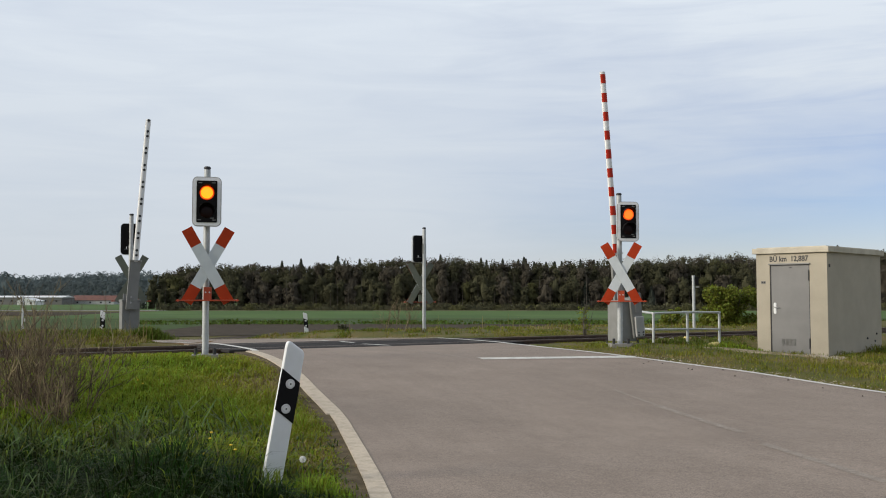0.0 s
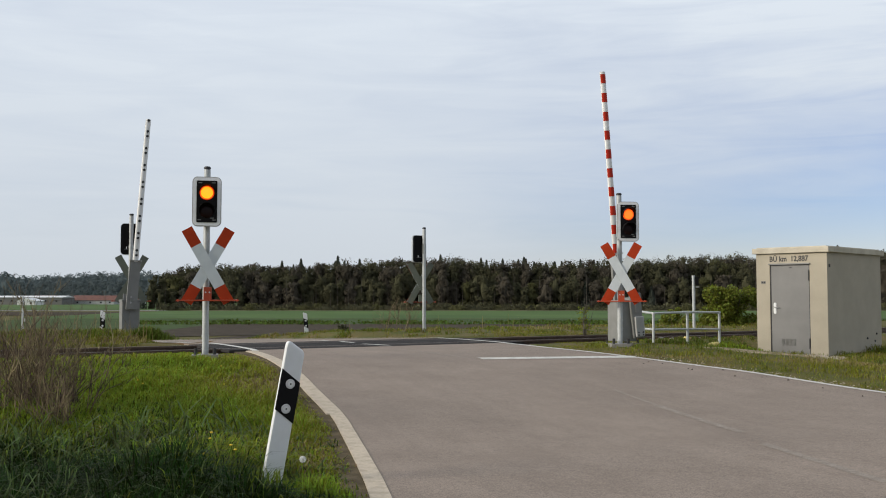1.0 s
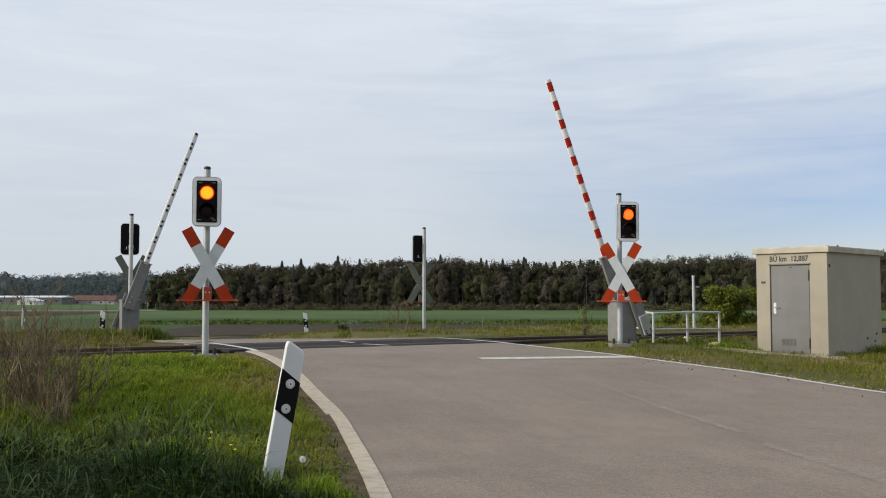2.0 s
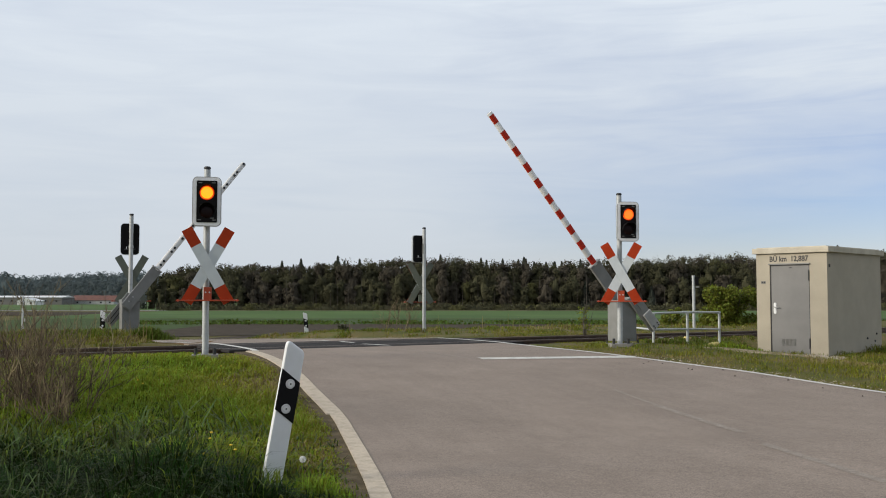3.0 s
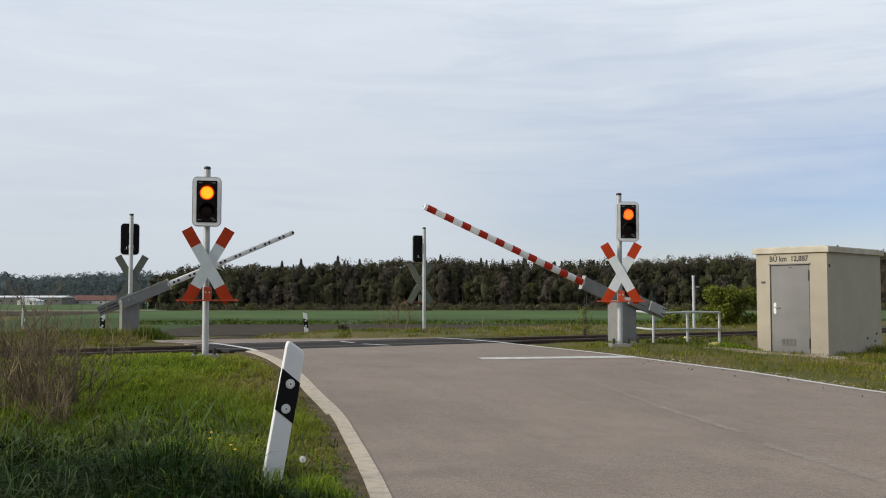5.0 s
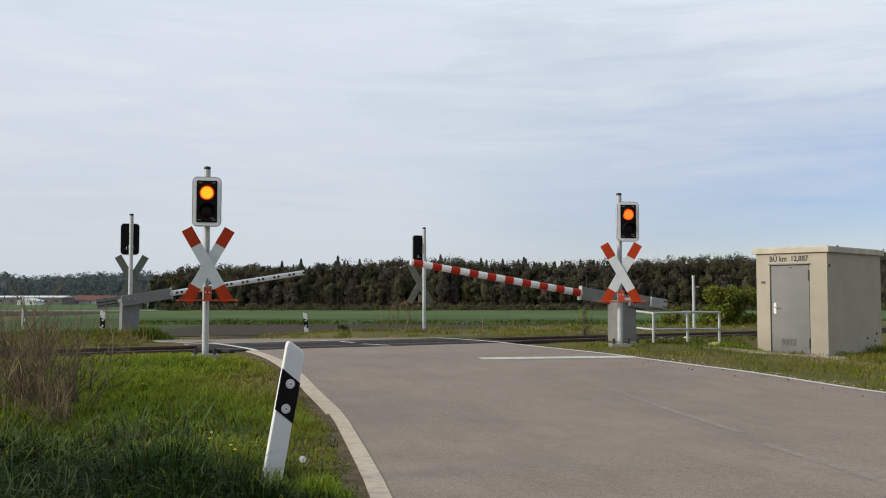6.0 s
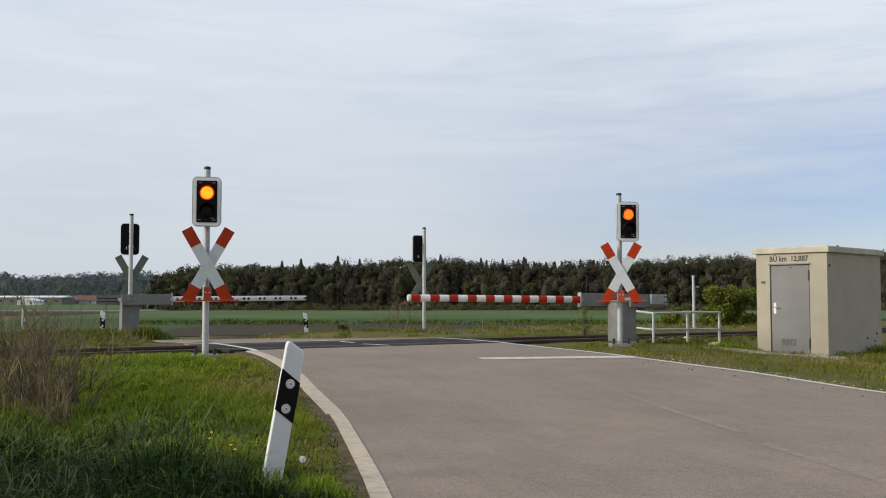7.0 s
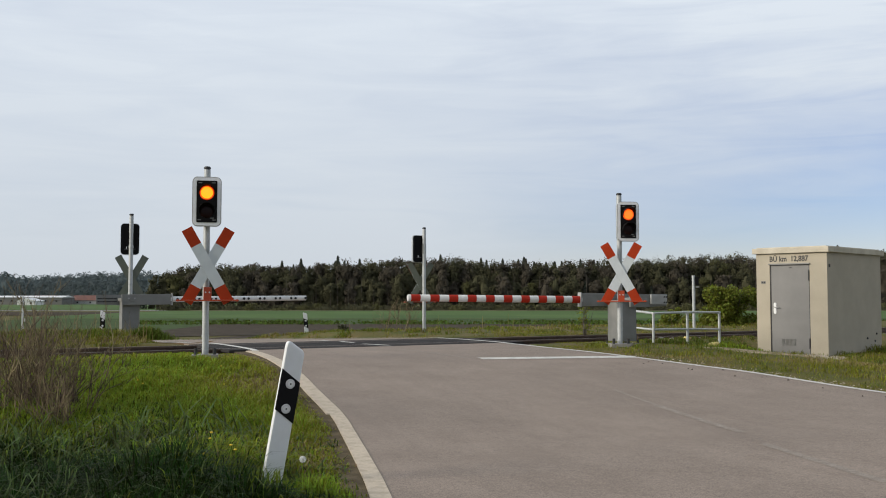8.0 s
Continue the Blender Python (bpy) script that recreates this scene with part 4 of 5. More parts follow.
def tree_cloud(rng, kind, n):
    """Leaf centres and outward directions of one tree of height 1 with its base at the origin."""
    if kind == "conifer":
        z = rng.uniform(0.08, 1.0, n) ** 0.9
        r = (1.0 - z) * 0.36 * (0.60 + 0.40 * np.abs(np.sin(z * 38))) * np.sqrt(rng.uniform(0.2, 1, n)) + 0.004
        a = rng.uniform(0, 2 * np.pi, n)
        out = np.stack([np.cos(a), np.sin(a), np.full(n, 0.35)], 1)
        return np.stack([r * np.cos(a), r * np.sin(a), z], 1), out
    lobes = rng.integers(30, 42)
    t = rng.uniform(0.16, 0.93, lobes)
    wide = 0.135 * np.sqrt(np.clip(1 - ((t - 0.58) / 0.45) ** 2, 0.05, 1))
    a = rng.uniform(0, 2 * np.pi, lobes)
    rr = wide * np.sqrt(rng.uniform(0.1, 1, lobes))
    ctr = np.stack([rr * np.cos(a), rr * np.sin(a), t], 1)
    rad = rng.uniform(0.035, 0.080, lobes)
    pick = rng.integers(0, lobes, n)
    d = rng.normal(size=(n, 3))
    d /= np.linalg.norm(d, axis=1)[:, None]
    c = ctr[pick] + d * (rad[pick] * rng.uniform(0.55, 1.10, n))[:, None] * (1, 1, 1.35)
    whole = (c - (0, 0, 0.50)) * (1, 1, 0.35)
    whole /= np.linalg.norm(whole, axis=1)[:, None] + 1e-6
    return c, d * 0.55 + whole * 0.8


def trunk_quads(x, y, z, h, rng):
    r = h * 0.012
    q = []
    for a in (0.3, 1.9):
        dx, dy = r * math.cos(a), r * math.sin(a)
        q += [(x - dx, y - dy, z), (x + dx, y + dy, z), (x + dx * 0.3, y + dy * 0.3, z + h * 0.8), (x - dx * 0.3, y - dy * 0.3, z + h * 0.8)]
    return q


def quad_object(name, V, mat, label, category, k=4):
    n = len(V) // k
    o = new(name, raw_mesh(name, V, np.arange(n * k), np.full(n, k), mat))
    return tagged(o, label, category, kind="stuff")


def top_of_wood(px):
    """Height above eye level of the wood's crown line, by bearing."""
    knots = ((-0.40, 3.0), (-0.30, 7.3), (-0.26, 9.3), (-0.16, 9.8), (-0.10, 10.9), (0.0, 11.6), (0.08, 11.0), (0.2, 11.2), (0.28, 12.2), (0.36, 13.0), (0.46, 14.6), (0.6, 15))
    return np.interp(px, [k[0] for k in knots], [k[1] for k in knots])


def crown_core(c, rx, rz, rng):
    """A rough closed hull inside a crown, as loose triangles."""
    nu, nv = 9, 6
    ring = []
    for j in range(nv + 1):
        t = math.pi * j / nv
        ring.append([(math.sin(t) * math.cos(2 * math.pi * i / nu), math.sin(t) * math.sin(2 * math.pi * i / nu), math.cos(t)) for i in range(nu)])
    R = np.array(ring) * rng.uniform(0.8, 1.15, (nv + 1, nu, 1)) * (rx, rx, rz) + c
    out = []
    for j in range(nv):
        for i in range(nu):
            k = (i + 1) % nu
            out += [R[j, i], R[j + 1, i], R[j + 1, k], R[j, i], R[j + 1, k], R[j, k]]
    return np.array(out)


def woods():
    rng = np.random.default_rng(11)
    piles = {"olive": [], "brown": [], "fresh": [], "conifer": []}
    trunks = []
    for row in range(5):
        depth = 298 + row * 4.5
        x = -93.0 + 2.0 * row
        while x < 215:
            y = depth + rng.uniform(-1.5, 1.5)
            bear = x / y
            want = (top_of_wood(bear) * y / 300.0 + 0.95 + 2.72) * 1.12
            h = want * rng.uniform(0.88, 1.04) * (0.88 + 0.03 * row)
            if row == 0:
                h *= rng.uniform(0.62, 0.98)
            u = rng.uniform()
            back = row >= 3
            # conifers stand in groups along the back of the wood
            group = (-0.19 < bear < -0.10) or (0.035 < bear < 0.165)
            if u < ((0.85 if group else 0.08) if back else 0.03):
                kind = "conifer"
                h *= rng.uniform(0.90, 1.02) if back else 0.8
            elif u < 0.68:
                kind = "brown" if rng.uniform() < 0.62 else "olive"
            elif u < 0.92:
                kind = "olive"
            else:
                kind = "fresh"
            n = 1500 if kind == "conifer" else (2950 if row < 3 else 1100)
            c, out = tree_cloud(rng, kind, n)
            wide = 1.0 if kind == "conifer" else rng.uniform(1.1, 1.75)
            a = rng.uniform(0, 6.28)
            R = np.array([[math.cos(a), -math.sin(a)], [math.sin(a), math.cos(a)]])
            c[:, :2] = c[:, :2] @ R.T * wide
            out[:, :2] = out[:, :2] @ R.T
            if row == 0:
                c[:, 2] = c[:, 2] * 0.96 - 0.12
                ok = c[:, 2] > 0
                c, out = c[ok], out[ok]
            c = c * h + (x, y, -2.75)
            piles[kind].append(facing_leaves(c, out, 0.34 if row < 3 else 0.42, rng, loose=0.4, tall=1.9 if kind == "brown" else 1.2))
            if kind != "conifer":
                piles[kind].append(crown_core((x, y, -2.75 + h * 0.50), h * 0.075 * wide, h * 0.30, rng))
            if row < 3:
                trunks += trunk_quads(x + rng.uniform(-1.5, 1.5), y - (5.0 if row else 2.0), -2.75, h * rng.uniform(0.5, 0.95), rng)
            x += rng.uniform(2.3, 4.0)
    # low scrub along the foot of the wood
    x = -78.0
    while x < 175:
        y = 266 + rng.uniform(0, 22)
        h, w = rng.uniform(0.5, 2.4), rng.uniform(1.2, 3.2)
        n = 260
        d = rng.normal(size=(n, 3))
        d[:, 2] = np.abs(d[:, 2])
        d /= np.linalg.norm(d, axis=1)[:, None]
        c = d * rng.uniform(0.5, 1.05, n)[:, None] * (w, w * 0.8, h) + (x, y, -2.72)
        piles["olive" if rng.uniform() < 0.8 else "fresh"].append(facing_leaves(c, d, 0.36, rng, tall=1.5))
        x += rng.uniform(0.6, 1.5)
    look_of = {"olive": (M_LEAF_OLIVE, "olive green spring crowns of a far wood"), "brown": (M_LEAF_BROWN, "brownish budding crowns of a far wood"),
               "fresh": (M_LEAF_FRESH, "fresh green crowns in a far wood"), "conifer": (M_NEEDLE, "dark conifers standing in a far wood")}
    for kind, V in piles.items():
        quad_object("woods", np.concatenate(V), look_of[kind][0], look_of[kind][1], "woods", 3)
    quad_object("wood_trunks", np.array(trunks), M_BARK, "dark trunks along the edge of a far wood", "woods")
    # wooded hills far behind the village, crown over crown
    V = []
    for row, (depth, k) in enumerate(((900, 0.72), (1150, 0.9), (1400, 1.0))):
        for x in np.arange(-0.62 * depth, 0.02 * depth, depth * 0.0046):
            bear = x / depth
            top = np.interp(bear, [-0.6, -0.47, -0.43, -0.38, -0.34, -0.28, -0.2, 0.0], [42, 43, 34, 41, 43, 40, 34, 20]) * depth / 1700.0 * k
            for u in (0.18, 0.40, 0.62, 0.82, 0.93):
                r = depth * rng.uniform(0.0030, 0.0056)
                zc = -2.75 + (top + 3.2) * u * rng.uniform(0.90, 1.06)
                n = 70
                d = rng.normal(size=(n, 3))
                d[:, 1] = -np.abs(d[:, 1])
                d /= np.linalg.norm(d, axis=1)[:, None]
                c = d * (r, r * 0.35, r * rng.uniform(0.8, 1.4)) * rng.uniform(0.75, 1.05, n)[:, None] + (x + rng.normal(0, depth * 0.003), depth + 10 * u, zc)
                V.append(facing_leaves(c, d + (0, 0, 0.3), depth * 0.0018, rng, 0.35))
        # the slope behind the crowns
        xs = np.arange(-0.64 * depth, 0.03 * depth, depth * 0.004)
        tops = np.array([np.interp(x / depth, [-0.6, -0.47, -0.43, -0.38, -0.34, -0.28, -0.2, 0.0], [42, 43, 34, 41, 43, 40, 34, 20]) * depth / 1700.0 * k * 0.93 + noise.noise((x * 0.02, row, 0)) * depth * 0.0014 for x in xs])
        for a in range(len(xs) - 1):
            p = [(xs[a], depth + 8, -2.75), (xs[a + 1], depth + 8, -2.75), (xs[a + 1], depth + 22, tops[a + 1]), (xs[a], depth + 22, tops[a])]
            V.append(np.array([p[0], p[1], p[2], p[0], p[2], p[3]]))
    # the haze over these hills is only in their colour
    quad_object("wooded_hills", np.concatenate(V), M_HILL_HAZE, "wooded hills on the horizon, haze painted into their colour", "hills", 3)


woods()


# ---- far village ----
def gable_house(name, x, y, w, d, h, roof, label, wall_mat, roof_mat, ridge="x"):
    t = thing(name, pose(x, y, -2.7), label, "building", "buildings of the far village")
    part("wall", box(w, d, h, (0, 0, h / 2)), wall_mat, t)
    b = bmesh.new()
    o = 0.4
    if ridge == "x":
        P = [(-w / 2 - o, -d / 2 - o, h), (w / 2 + o, -d / 2 - o, h), (w / 2 + o, d / 2 + o, h), (-w / 2 - o, d / 2 + o, h), (-w / 2 - o, 0, h + roof), (w / 2 + o, 0, h + roof)]
        F = [(0, 1, 5, 4), (2, 3, 4, 5), (0, 4, 3), (1, 2, 5), (3, 2, 1, 0)]
    else:
        P = [(-w / 2 - o, -d / 2 - o, h), (w / 2 + o, -d / 2 - o, h), (w / 2 + o, d / 2 + o, h), (-w / 2 - o, d / 2 + o, h), (0, -d / 2 - o, h + roof), (0, d / 2 + o, h + roof)]
        F = [(0, 1, 4), (1, 2, 5, 4), (2, 3, 5), (3, 0, 4, 5), (3, 2, 1, 0)]
    vs = [b.verts.new(p) for p in P]
    for f in F:
        b.faces.new([vs[i] for i in f])
    bmesh.ops.recalc_face_normals(b, faces=list(b.faces))
    bmesh.ops.translate(b, verts=vs, vec=(0, 0, 0.02))
    part("roof", b, roof_mat, t)
    n = max(2, int(w / 5))
    for k in range(n):
        part("window", box(0.9, 0.1, 0.8, (-w / 2 + (k + 0.5) * w / n, -d / 2 - 0.04, h * 0.55)), M_DARKGLASS, t)
    return t


gable_house("farm_shed", -206, 480, 38, 16, 3.7, 0.9, "long dark farm shed with pale roof", M_SHEDROOF, M_BARW)
gable_house("white_barn", -195, 455, 8.5, 10, 2.0, 1.4, "white barn with a low gable", M_BARW, M_BARW, "y")
gable_house("farmhouse", -183, 495, 13, 10, 2.2, 2.6, "farmhouse with red tiled roof", M_SHED, M_TILE)
gable_house("farmhouse", -170.5, 490, 9, 9, 2.2, 2.5, "farmhouse with red tiled roof", M_SHED, M_TILE)
gable_house("farmhouse", -215, 520, 12, 10, 2.4, 2.4, "long farmhouse with dull red roof", M_PLASTER, M_TILE)
gable_house("farmhouse", -160, 500, 8, 9, 2.2, 2.2, "small house with red tiled roof", M_SHED, M_TILE)


# ---- grass ----
HUT_AT = (8.3, 22.0)


def blades(name, P, H, W, mat, label, rng, bend=0.5):
    """Grass blades at the points P with heights H and widths W, each bent over a little."""
    n = len(P)
    a = rng.uniform(0, 2 * np.pi, n)
    d = np.stack([np.cos(a), np.sin(a), np.zeros(n)], 1)
    sde = np.stack([-np.sin(a), np.cos(a), np.zeros(n)], 1)
    lean = (bend * rng.uniform(0.1, 1.2, n) * H)[:, None]
    up = np.zeros((n, 3))
    up[:, 2] = 1
    Hc, Wc = H[:, None], W[:, None]
    lo = P - up * 0.02
    m1 = P + up * Hc * 0.45 + d * lean * 0.18
    m2 = P + up * Hc * 0.80 + d * lean * 0.55
    tip = P + up * Hc * (1.02 - 0.25 * lean / (Hc + 1e-6)) + d * lean * 1.1
    V = np.stack([lo - sde * Wc * 0.5, lo + sde * Wc * 0.5, m1 - sde * Wc * 0.5, m1 + sde * Wc * 0.5, m2 - sde * Wc * 0.33, m2 + sde * Wc * 0.33, tip], 1).reshape(-1, 3)
    i = np.arange(n) * 7
    F = np.stack([i, i + 1, i + 3, i + 2, i + 2, i + 3, i + 5, i + 4, i + 4, i + 5, i + 6], 1).ravel()
    o = new(name, raw_mesh(name, V, F, np.tile([4, 4, 3], n), mat, True))
    return tagged(o, label, "grass", kind="stuff")


def field_noise(x, y, f, seed=0.0):
    return np.array([noise.noise((a * f, b * f, seed)) for a, b in zip(x, y)])


def scatter(rng, n, d0, d1, b0, b1, keep_bed=False):
    """Points on the open ground, evenly by bearing and by the logarithm of the distance."""
    d = np.exp(rng.uniform(math.log(d0), math.log(d1), n))
    x = rng.uniform(b0, b1, n) * d
    y = d
    dist = edge_distance(x, y)
    ok = ~inside_road(x, y) & (dist > np.where((x < 2) & (y < 17.5), 0.16 + 0.035 * np.sin(y * 7.3) + 0.035 * np.sin(y * 23.1 + 1.0) + 0.02 * np.sin(y * 61.0), 0.10))
    if not keep_bed:
        ok &= np.abs(across(x, y)) > 1.75
    lx, ly = x - 6.90, y - 21.14
    c, sn = math.cos(radians(-46)), math.sin(radians(-46))
    hx, hy = lx * c + ly * sn, -lx * sn + ly * c
    ok &= ~((hx > -0.03) & (hx < 1.65) & (hy > -0.03) & (hy < 2.85))
    x, y, dist = x[ok], y[ok], dist[ok]
    z = land(x, y)
    z = np.where(dist < 1.0, road_land(x, y) - 0.03 + (z - road_land(x, y)) * ease((dist - 0.25) / 0.75), z)
    return x, y, z, dist


# trodden places: centre, turn, half length and half width
BARE = ((6.1, 18.1, -38, 1.25, 0.65), (-6.5, 21.45, 31, 1.2, 0.35))


def turf(name, n, d0, d1, b0, b1, h0, h1, w, mats, labels, seed, bend=0.5, clump=1.4, edge_low=0.6, thin=0.0, tuft=0.0, fade=None, mixed=0.16, low_back=0.34):
    """Blades over one stretch of ground, sorted into kinds by patches."""
    rng = np.random.default_rng(seed)
    x, y, z, dist = scatter(rng, n, d0, d1, b0, b1)
    if tuft:
        # gather the blades into tufts
        gx, gy = np.floor(x / tuft), np.floor(y / tuft)
        jx = np.modf(np.abs(np.sin(gx * 12.9898 + gy * 78.233) * 43758.5453))[0]
        jy = np.modf(np.abs(np.sin(gx * 39.346 + gy * 11.135) * 24634.6345))[0]
        cx, cy = (gx + jx) * tuft, (gy + jy) * tuft
        pull = rng.uniform(0.0, 0.75, len(x))
        far = dist > 0.5
        x, y = np.where(far, x + (cx - x) * pull, x), np.where(far, y + (cy - y) * pull, y)
    patch = field_noise(x, y, clump, seed) + 0.35 * field_noise(x, y, clump * 4, seed + 5)
    H = (h0 + (h1 - h0) * np.clip(0.5 + 0.9 * patch, 0, 1)) * rng.uniform(0.55, 1.15, len(x))
    H = H * np.clip(dist / edge_low, 0.22, 1.0)
    bed = np.abs(across(x, y))
    H = H * (0.30 + 0.70 * ease((bed - 2.0) / 2.2))
    H = H * np.clip(np.hypot(x + 1.2, y - 6.6) / 0.6, 0.30, 1.0) * np.clip(np.hypot(x + 3.66, y - 14.6) / 0.7, 0.25, 1.0)
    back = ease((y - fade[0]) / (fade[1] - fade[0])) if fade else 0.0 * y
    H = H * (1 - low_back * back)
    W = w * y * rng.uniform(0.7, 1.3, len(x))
    # the last, darkest kind gathers near the viewer and thins out behind
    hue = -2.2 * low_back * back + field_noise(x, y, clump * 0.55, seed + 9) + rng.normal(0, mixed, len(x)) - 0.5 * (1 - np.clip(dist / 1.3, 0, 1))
    keep = rng.uniform(0, 1, len(x)) > thin * np.clip(0.7 - patch, 0, 1)
    for cx, cy, turn, half_a, half_b in BARE:
        ca, sa = math.cos(radians(turn)), math.sin(radians(turn))
        bare = ((ca * (x - cx) + sa * (y - cy)) / half_a) ** 2 + ((ca * (y - cy) - sa * (x - cx)) / half_b) ** 2
        H = H * np.clip(0.3 + 0.35 * bare, 0.3, 1.0)
        keep &= rng.uniform(0, 1, len(x)) > 0.95 * np.clip(1.1 + 1.4 * field_noise(x, y, 2.6, 3.0) - 0.8 * bare, 0, 1)
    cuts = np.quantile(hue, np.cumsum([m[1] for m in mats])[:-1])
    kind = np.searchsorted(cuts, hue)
    P = np.stack([x, y, z], 1)
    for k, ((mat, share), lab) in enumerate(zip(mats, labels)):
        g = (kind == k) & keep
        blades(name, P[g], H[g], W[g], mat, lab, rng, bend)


STRAW, YELLOW, FRESH, DARK = "dry straw-coloured blades in the verge", "short yellowish grass blades", "fresh green grass blades", "tall deep green grass blades, colour darkened for shade"
# near stretch mostly of darkened blades, painted to stand in for deep shade
turf("grass", 84000, 3.0, 9.5, -0.62, 0.02, 0.16, 0.46, 0.0014, ((M_STRAW, 0.03), (M_YGRASS, 0.05), (M_GRASS, 0.13), (M_GRASS_SHADE, 0.79)), (STRAW, YELLOW, FRESH, DARK), 3, bend=1.1, clump=0.9, tuft=0.28, fade=(6.3, 9.3), edge_low=0.85, mixed=0.32, low_back=0.6)
turf("grass", 4600, 4.0, 8.6, -0.60, -0.02, 0.26, 0.47, 0.0017, ((M_LONG, 1.0),), ("long pale arching grass blades",), 13, bend=1.35, clump=1.1, tuft=0.40, edge_low=1.1)
turf("grass", 105000, 7.2, 17.5, -0.58, -0.08, 0.07, 0.21, 0.0008, ((M_STRAW, 0.07), (M_YGRASS, 0.29), (M_GRASS, 0.60), (M_GRASS_SHADE, 0.04)), (STRAW, YELLOW, FRESH, DARK), 4, mixed=0.3, bend=1.3, clump=0.7, tuft=0.3)
turf("grass", 36000, 18.0, 36.0, -0.54, -0.31, 0.09, 0.27, 0.0007, ((M_STRAW, 0.20), (M_PALE, 0.12), (M_VERGE, 0.30), (M_RANK, 0.38)), (STRAW, YELLOW, "tall green verge grass", "rank green verge grass"), 5, bend=0.8, clump=0.7, tuft=0.5, mixed=0.3)
turf("grass", 32000, 20.0, 43.0, -0.33, -0.10, 0.03, 0.15, 0.0006, ((M_STRAW, 0.15), (M_PALE, 0.20), (M_VERGE, 0.30), (M_RANK, 0.35)), (STRAW, YELLOW, "short green verge grass", "rank green verge grass"), 15, bend=1.4, clump=0.8, tuft=0.5, thin=0.8, mixed=0.3)
turf("grass", 92000, 9.5, 27.0, 0.05, 0.56, 0.022, 0.075, 0.00055, ((M_STRAW, 0.12), (M_PALE, 0.22), (M_VERGE, 0.66)), (STRAW, YELLOW, "short green verge grass"), 6, bend=1.2, clump=0.6, edge_low=0.4, thin=0.7)
turf("grass", 44000, 21.5, 40.0, -0.16, 0.34, 0.02, 0.15, 0.00055, ((M_STRAW, 0.18), (M_PALE, 0.17), (M_VERGE, 0.30), (M_RANK, 0.35)), (STRAW, YELLOW, "short green verge grass", "rank green verge grass"), 7, bend=1.4, clump=0.9, tuft=0.6, thin=0.8, mixed=0.3)

turf("grass", 26000, 10.0, 21.0, 0.16, 0.52, 0.03, 0.15, 0.00042, ((M_STRAW, 0.12), (M_YGRASS, 0.28), (M_RANK, 0.60)), (STRAW, "ragged yellowish verge grass", "rank green verge tufts"), 16, bend=1.6, clump=1.3, edge_low=0.5, thin=1.3, tuft=0.35)
turf("grass", 9000, 20.2, 23.6, 0.21, 0.322, 0.08, 0.22, 0.00045, ((M_STRAW, 0.08), (M_RANK, 0.92)), (STRAW, "rank green grass under the railing"), 17, bend=0.9, clump=0.8, edge_low=1.6, tuft=0.4)


def tall_stalks():
    """Thin dry flower stalks that stand over the verges."""
    rng = np.random.default_rng(21)
    for n, d0, d1, b0, b1, h0, h1 in ((26, 23, 32, -0.1, 0.12, 0.25, 0.65), (50, 7, 13, -0.54, -0.36, 0.3, 0.6), (90, 20, 30, 0.06, 0.3, 0.2, 0.45), (120, 19, 30, -0.5, -0.3, 0.3, 0.6)):
        x, y, z, dist = scatter(rng, n, d0, d1, b0, b1)
        ok = dist > 0.5
        P = np.stack([x, y, z], 1)[ok]
        H = rng.uniform(h0, h1, len(P))
        blades("dry_stalks", P, H, 0.00035 * P[:, 1], M_STRAW, "thin dry stalks above the grass", rng, 0.25)


tall_stalks()


# ---- shrubs ----
def twig(b, p, d, length, r, depth, rng):
    """One crooked twig with side twigs, as thin tubes."""
    seg = 4
    pts = [p]
    for k in range(seg):
        d = (d + Vector(rng.normal(0, 0.15, 3)) + Vector((0, 0, 0.05))).normalized()
        pts.append(pts[-1] + d * length / seg)
        if depth and k:
            for _ in range(rng.integers(1, 3)):
                side = (d * 0.9 + Vector((0, 0, 0.40)) + Vector(rng.normal(0, 0.46, 3))).normalized()
                twig(b, pts[-1], side, length * rng.uniform(0.30, 0.55), r * 0.55, depth - 1, rng)
    rows = []
    for k, q in enumerate(pts):
        rr = r * (1 - 0.75 * k / seg)
        ax = d.orthogonal().normalized()
        ay = d.cross(ax)
        rows.append([b.verts.new(q + (ax * math.cos(a) + ay * math.sin(a)) * rr) for a in (0, 2.1, 4.2)])
    for u, v in zip(rows[:-1], rows[1:]):
        for k in range(3):
            b.faces.new((u[k], u[(k + 1) % 3], v[(k + 1) % 3], v[k]))


def dry_shrub(x, y, z, height, spread, stems, label, seed):
    rng = np.random.default_rng(seed)
    t = thing("dry_shrub", pose(x, y, z), label, "shrub")
    for _ in range(stems):
        b = bmesh.new()
        p = Vector((rng.normal(0, spread * 0.40), rng.normal(0, spread * 0.3), -0.03))
        d = Vector((p.x * 0.25 + rng.normal(0, 0.22), rng.normal(0, 0.22), 1)).normalized()
        twig(b, p, d, height * rng.uniform(0.45, 1.08), rng.uniform(0.0060, 0.0125), 2, rng)
        part("stem", b, M_TWIG, t)


dry_shrub(-4.0, 9.4, -0.36, 0.90, 0.58, 58, "leafless brown shrub of thin twigs in tall grass", 5)
dry_shrub(-3.45, 8.6, -0.38, 0.50, 0.30, 18, "low leafless brown shrub of thin twigs", 6)
dry_shrub(-4.15, 9.2, -0.36, 1.22, 0.40, 14, "tall thin dry stems at the verge", 8)
dry_shrub(-3.72, 8.9, -0.37, 0.90, 0.20, 16, "upright reddish-brown dead weed stalks with side twigs", 9)
dry_shrub(-4.5, 10.2, -0.34, 0.95, 0.45, 26, "tan dead weeds at the verge", 10)


